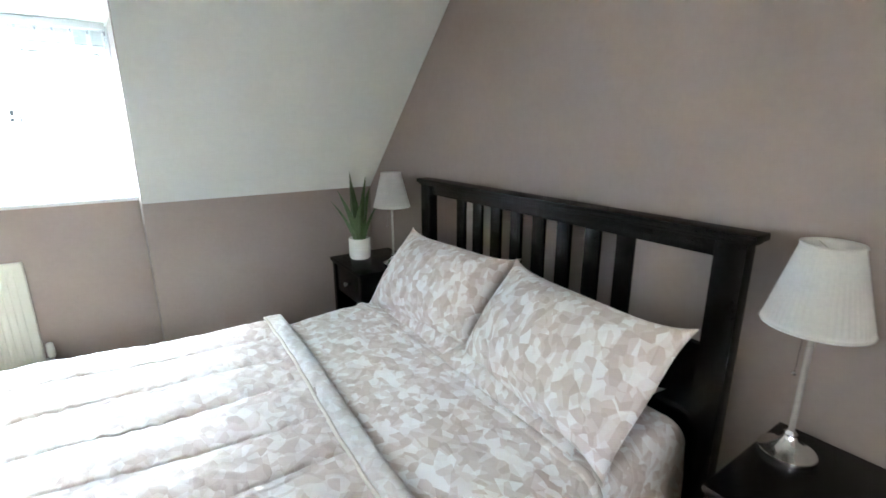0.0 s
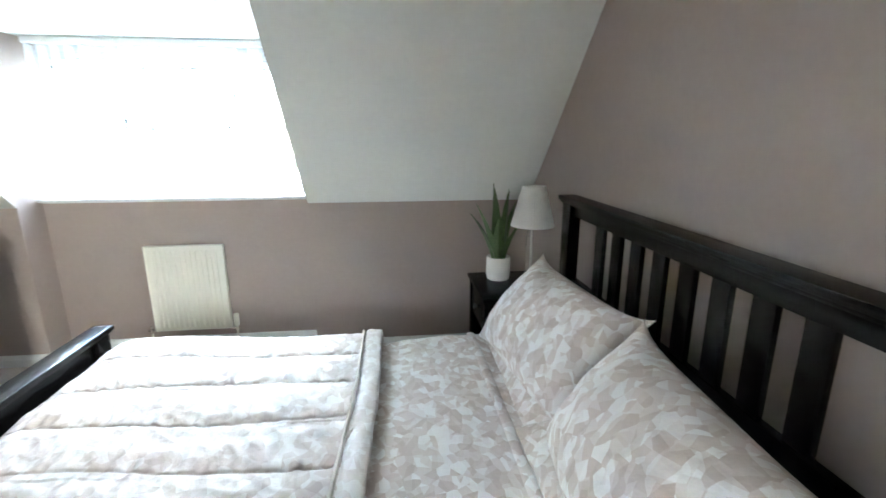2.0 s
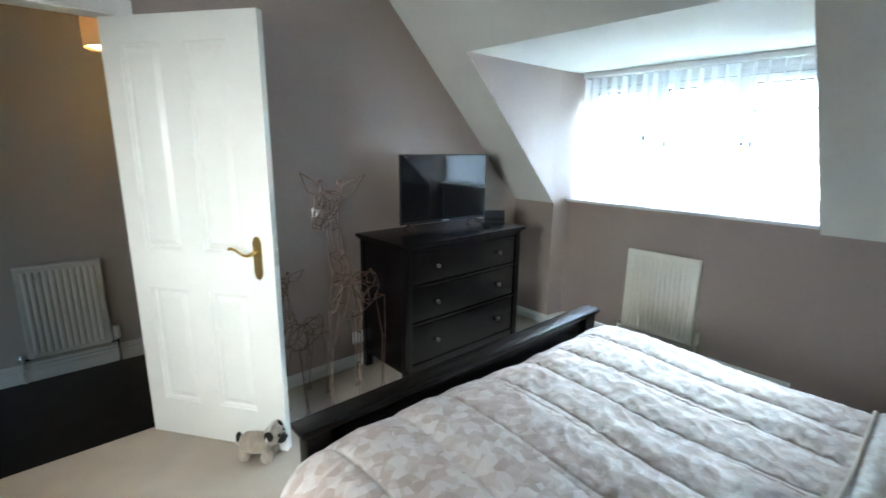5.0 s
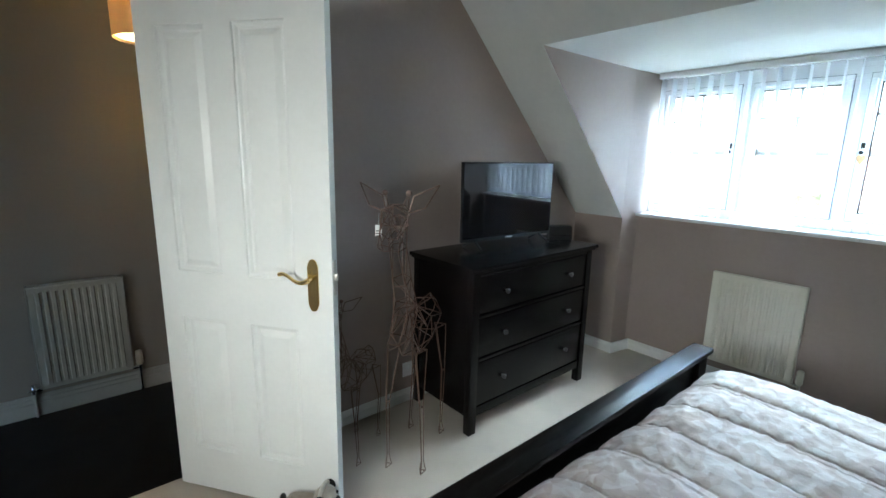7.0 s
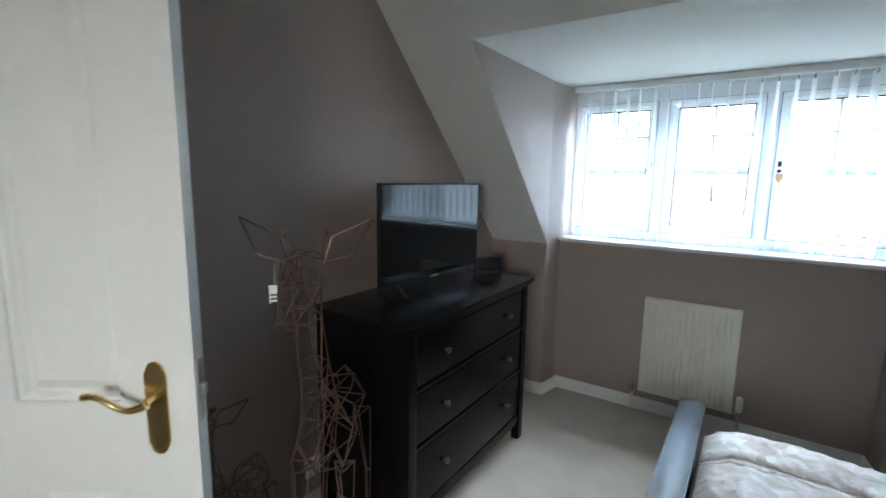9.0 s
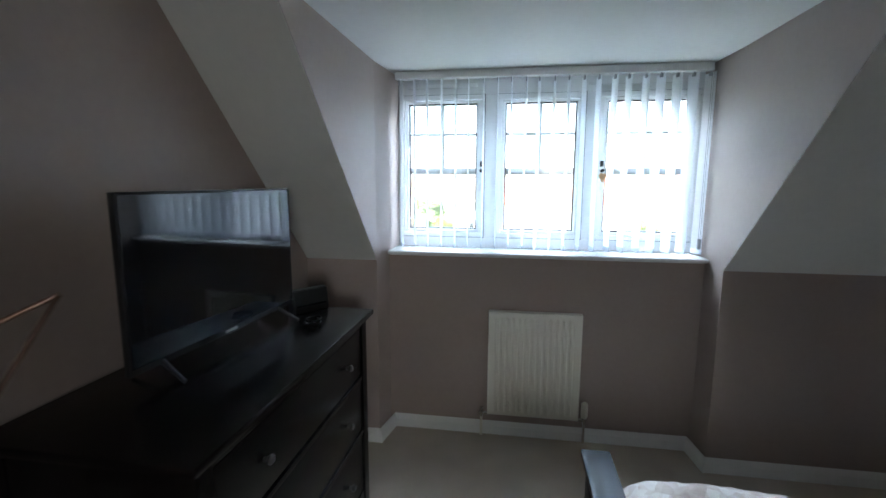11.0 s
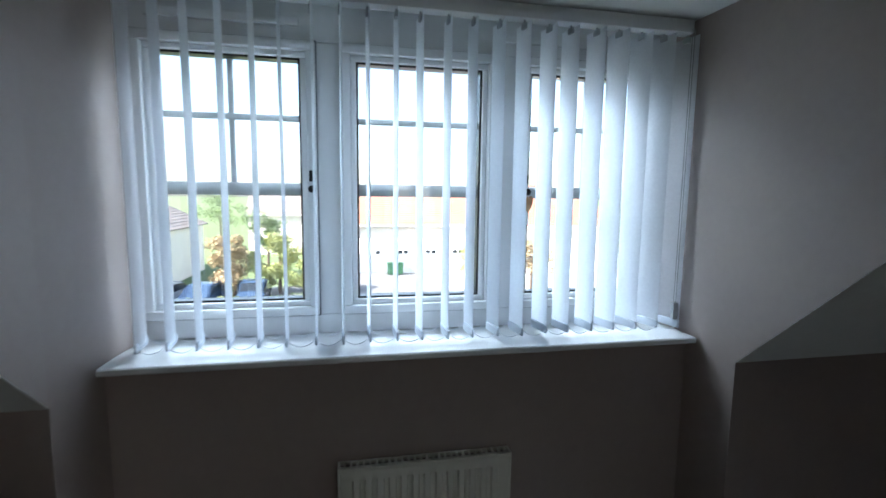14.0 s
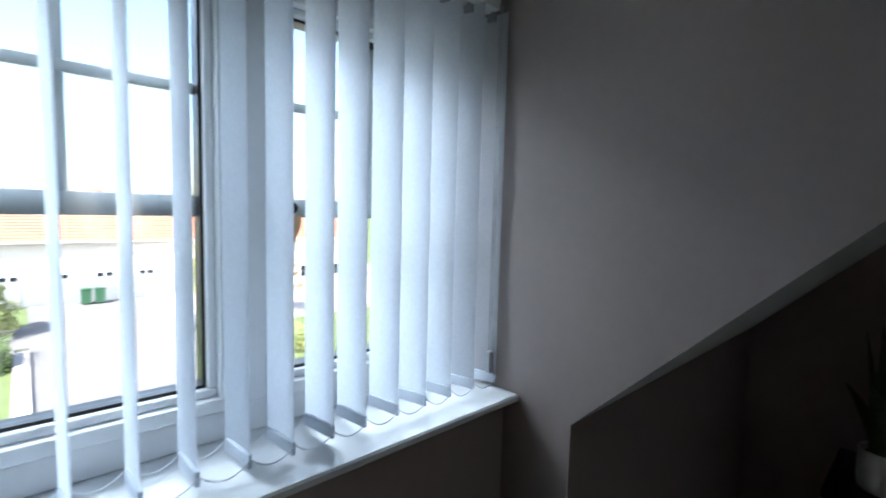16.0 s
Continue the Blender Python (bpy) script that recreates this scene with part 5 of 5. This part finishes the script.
house(-3.0, 9.5, 42.5, 50.0, 4.3, 7.2, REDTILE, "pale house with a red tiled roof across the road")
house(-25.0, -14.2, 38.0, 46.0, 4.2, 7.0, GREYTILE, "pale house with a grey brown gabled roof", "y")
house(10.2, 21.0, 39.5, 47.0, 4.4, 7.3, REDTILE, "pale house with a red tiled roof beside the driveway")
house(-12.5, -5.0, 56.0, 63.0, 4.6, 7.4, GREYTILE, "distant pale house with a grey roof")


def leaves(bm, centre, radius, count, rng, size, squash=1.0, boxy=False):
    for _ in range(count):
        if boxy:
            d = Vector((rng.uniform(-1, 1), rng.uniform(-1, 1), rng.uniform(-1, 1)))
            k = max(abs(d.x), abs(d.y), abs(d.z))
            d = d / k * rng.uniform(0.75, 1.03)
            p = Vector(centre) + Vector((d.x * radius[0], d.y * radius[1], d.z * radius[2]))
        else:
            d = Vector((rng.gauss(0, 1), rng.gauss(0, 1), rng.gauss(0, 1))).normalized()
            p = Vector(centre) + Vector((d.x, d.y, d.z * squash)) * radius * rng.uniform(0.45, 1.08)
        a, b = Vector((rng.gauss(0, 1), rng.gauss(0, 1), rng.gauss(0, 1))).normalized(), Vector((rng.gauss(0, 1), rng.gauss(0, 1), rng.gauss(0, 1)))
        b = a.cross(b).normalized()
        s = size * rng.uniform(0.6, 1.3)
        vs = [bm.verts.new(p + q) for q in (a * s, b * s * 0.55, -a * s, -b * s * 0.55)]
        bm.faces.new(vs)


def tree(x, y, height, spreadr, mat, seed, label, low=0.32, dense=130):
    rng = random.Random(seed)
    t = thing("tree", pose(x, y, GZ - 0.14), label, "tree", "trees along the street")
    bm = bmesh.new()
    rod(bm, (0, 0, 0), (0.05, 0, height * 0.35), 0.13, 0.10, 10)
    rod(bm, (0.05, 0, height * 0.35), (0.0, 0.05, height * 0.75), 0.10, 0.05, 8)
    tips = [Vector((0, 0.05, height * 0.8))]
    for k in range(8):
        a, z = k * 2.4, height * (low + (0.76 - low) / 8 * k)
        tip = Vector((math.cos(a), math.sin(a), 0)) * spreadr * rng.uniform(0.45, 0.75) + Vector((0, 0, z + height * 0.14))
        rod(bm, (0.03, 0.02, z), tip, 0.05, 0.015, 6)
        tips.append(tip)
    part("trunk", bm, BARK, t, "tapered trunk with limbs")
    bm = bmesh.new()
    for tip in tips:
        for _ in range(3):
            c = tip + Vector((rng.uniform(-1, 1), rng.uniform(-1, 1), rng.uniform(-0.6, 0.8))) * spreadr * 0.35
            leaves(bm, c, spreadr * rng.uniform(0.22, 0.36), dense, rng, 0.085, 0.8)
    part("crown", bm, mat, t, "uneven leafy crown", smooth=None)
    return t


tree(-8.7, 33.3, 4.2, 1.7, LEAFRED, 1, "bushy russet and green garden tree", 0.05, 260)
tree(-6.0, 34.2, 4.2, 1.8, LEAFLIME, 2, "bushy lime green garden tree", 0.05, 260)
tree(-8.0, 41.5, 5.6, 2.0, LEAFGREEN, 3, "dark green conifer shaped tree")
tree(-13.2, 30.0, 4.4, 1.7, LEAFGREEN, 4, "bushy dark green tree by the parking court", 0.05, 280)
tree(-3.2, 33.6, 3.6, 1.7, LEAFLIME, 5, "small yellow green tree by the road", 0.14, 200)
tree(7.8, 33.5, 4.8, 1.5, LEAFLIME, 6, "slim lime green street tree", 0.15, 180)
tree(10.5, 30.5, 4.2, 1.6, LEAFRED, 7, "small russet street tree")
tree(-16.5, 60.0, 7.5, 3.0, LEAFGREEN, 8, "tall dark green distant tree")


def hedge(x0, x1, y0, y1, h, mat, seed, label):
    rng = random.Random(seed)
    ob = thing("hedge", pose((x0 + x1) / 2, (y0 + y1) / 2, GZ - 0.14), label, "hedge", "clipped garden hedges")
    rx, ry = (x1 - x0) / 2, (y1 - y0) / 2
    bm = boxes((-rx * 0.85, rx * 0.85, -ry * 0.85, ry * 0.85, 0, h * 0.88), bevel=0.15)
    part("inner_twigs", bm, LEAFGREEN, ob)
    bm = bmesh.new()
    leaves(bm, (0, 0, h / 2), (rx, ry, h / 2), int(260 * (rx * ry * 4 + h * (rx + ry) * 2)), rng, 0.06, boxy=True)
    part("leaves", bm, mat, ob, "dense small leaves", smooth=None)
    return ob


hedge(-4.6, -1.5, 26.8, 29.2, 1.15, LEAFGREEN, 21, "clipped green hedge at the road corner")
hedge(-13.5, -4.9, 27.6, 28.9, 1.1, LEAFLIME, 22, "long yellow green hedge before the parked cars")
hedge(7.6, 9.4, 22.5, 29.0, 1.0, LEAFLIME, 23, "low yellow green hedge beside the pavement")


def car(m, paint, label):
    c = thing("car", m, label, "car", "parked cars")
    prof = [(-2.05, 0.35), (-2.1, 0.62), (-1.95, 0.86), (-1.5, 0.92), (-0.95, 1.38), (-0.3, 1.46), (0.55, 1.40), (1.15, 0.98), (1.85, 0.84), (2.08, 0.62), (2.05, 0.35)]
    bm = bmesh.new()
    prism(bm, prof, "y", -0.84, 0.84)
    for v in bm.verts:
        if v.co.z > 0.95:
            v.co.y *= 0.84
    bmesh.ops.bevel(bm, geom=bm.edges[:], offset=0.06, segments=2, affect="EDGES")
    part("body", bm, paint, c)
    for s in (-1, 1):
        bm = bmesh.new()
        prism(bm, [(-1.30, 0.96), (-0.88, 1.32), (-0.3, 1.39), (0.5, 1.33), (0.95, 0.98)], "y", s * 0.80 - 0.025, s * 0.80 + 0.025)
        part("side_window", bm, CARGLASS, c, "dark side glass")
    bm = bmesh.new()
    prism(bm, [(0.62, 1.385), (0.66, 1.395), (1.17, 1.01), (1.13, 1.0)], "y", -0.62, 0.62)
    part("windscreen", bm, CARGLASS, c, "dark windscreen")
    for x in (-1.3, 1.3):
        for s in (-1, 1):
            bm = bmesh.new()
            rod(bm, (x, s * 0.66, 0.32), (x, s * 0.86, 0.32), 0.32, n=24)
            w = part("wheel", bm, TYRE, c, "black tyre")
            bm = bmesh.new()
            rod(bm, (x, s * 0.80, 0.32), (x, s * 0.872, 0.32), 0.20, 0.18, 16)
            part("rim", bm, STEEL, w, "silver wheel rim")
    for s in (-1, 1):
        part("headlight", boxes((1.93, 2.07, s * 0.60 - 0.16, s * 0.60 + 0.16, 0.62, 0.76), bevel=0.03), STEEL, c, "clear headlight")
    return c


car(pose(-9.7, 31.0, GZ - 0.03, 0, 0, 82), CARBLUE, "dark blue parked hatchback car")
car(pose(-7.1, 31.4, GZ - 0.03, 0, 0, -86), CARBLUE, "dark blue parked hatchback car")
car(pose(-12.0, 31.3, GZ - 0.03, 0, 0, 78), CARSILVER, "silver parked hatchback car")
car(pose(6.4, 27.5, GZ + 0.09, 0, 0, 92), CARSILVER, "silver car parked by the pavement")


def wheelie_bin(x, y):
    b = thing("wheelie_bin", pose(x, y, GZ - 0.02), "green plastic wheelie bin beside the fence", "bin", "green wheelie bins")
    bm = bmesh.new()
    prism(bm, [(-0.24, 0.08), (0.24, 0.08), (0.29, 0.98), (-0.29, 0.98)], "y", -0.28, 0.28)
    bmesh.ops.bevel(bm, geom=bm.edges[:], offset=0.02, segments=2, affect="EDGES")
    part("body", bm, BINGREEN, b)
    part("lid", boxes((-0.31, 0.31, -0.32, 0.31, 0.98, 1.05), bevel=0.02), BINGREEN, b, "hinged lid")
    for s in (-1, 1):
        bm = bmesh.new()
        rod(bm, (s * 0.22, 0.26, 0.10), (s * 0.28, 0.26, 0.10), 0.10, n=16)
        part("wheel", bm, TYRE, b)


for x in (2.0, 2.75):
    wheelie_bin(x, 40.4)
fence = thing("fence", pose(-2.8, 41.4, GZ - 0.14), "grey blue boarded garden fence", "fence")
for i in range(9):
    part("post", boxes((i * 1.6 - 0.05, i * 1.6 + 0.05, -0.05, 0.05, 0, 1.9), bevel=0.01), FENCEWOOD, fence)
    if i < 8:
        for k in range(8):
            part("board", boxes((i * 1.6 + 0.06 + k * 0.186, i * 1.6 + 0.24 + k * 0.186, -0.02, 0.02, 0.1, 1.78), bevel=0.005), FENCEWOOD, fence)
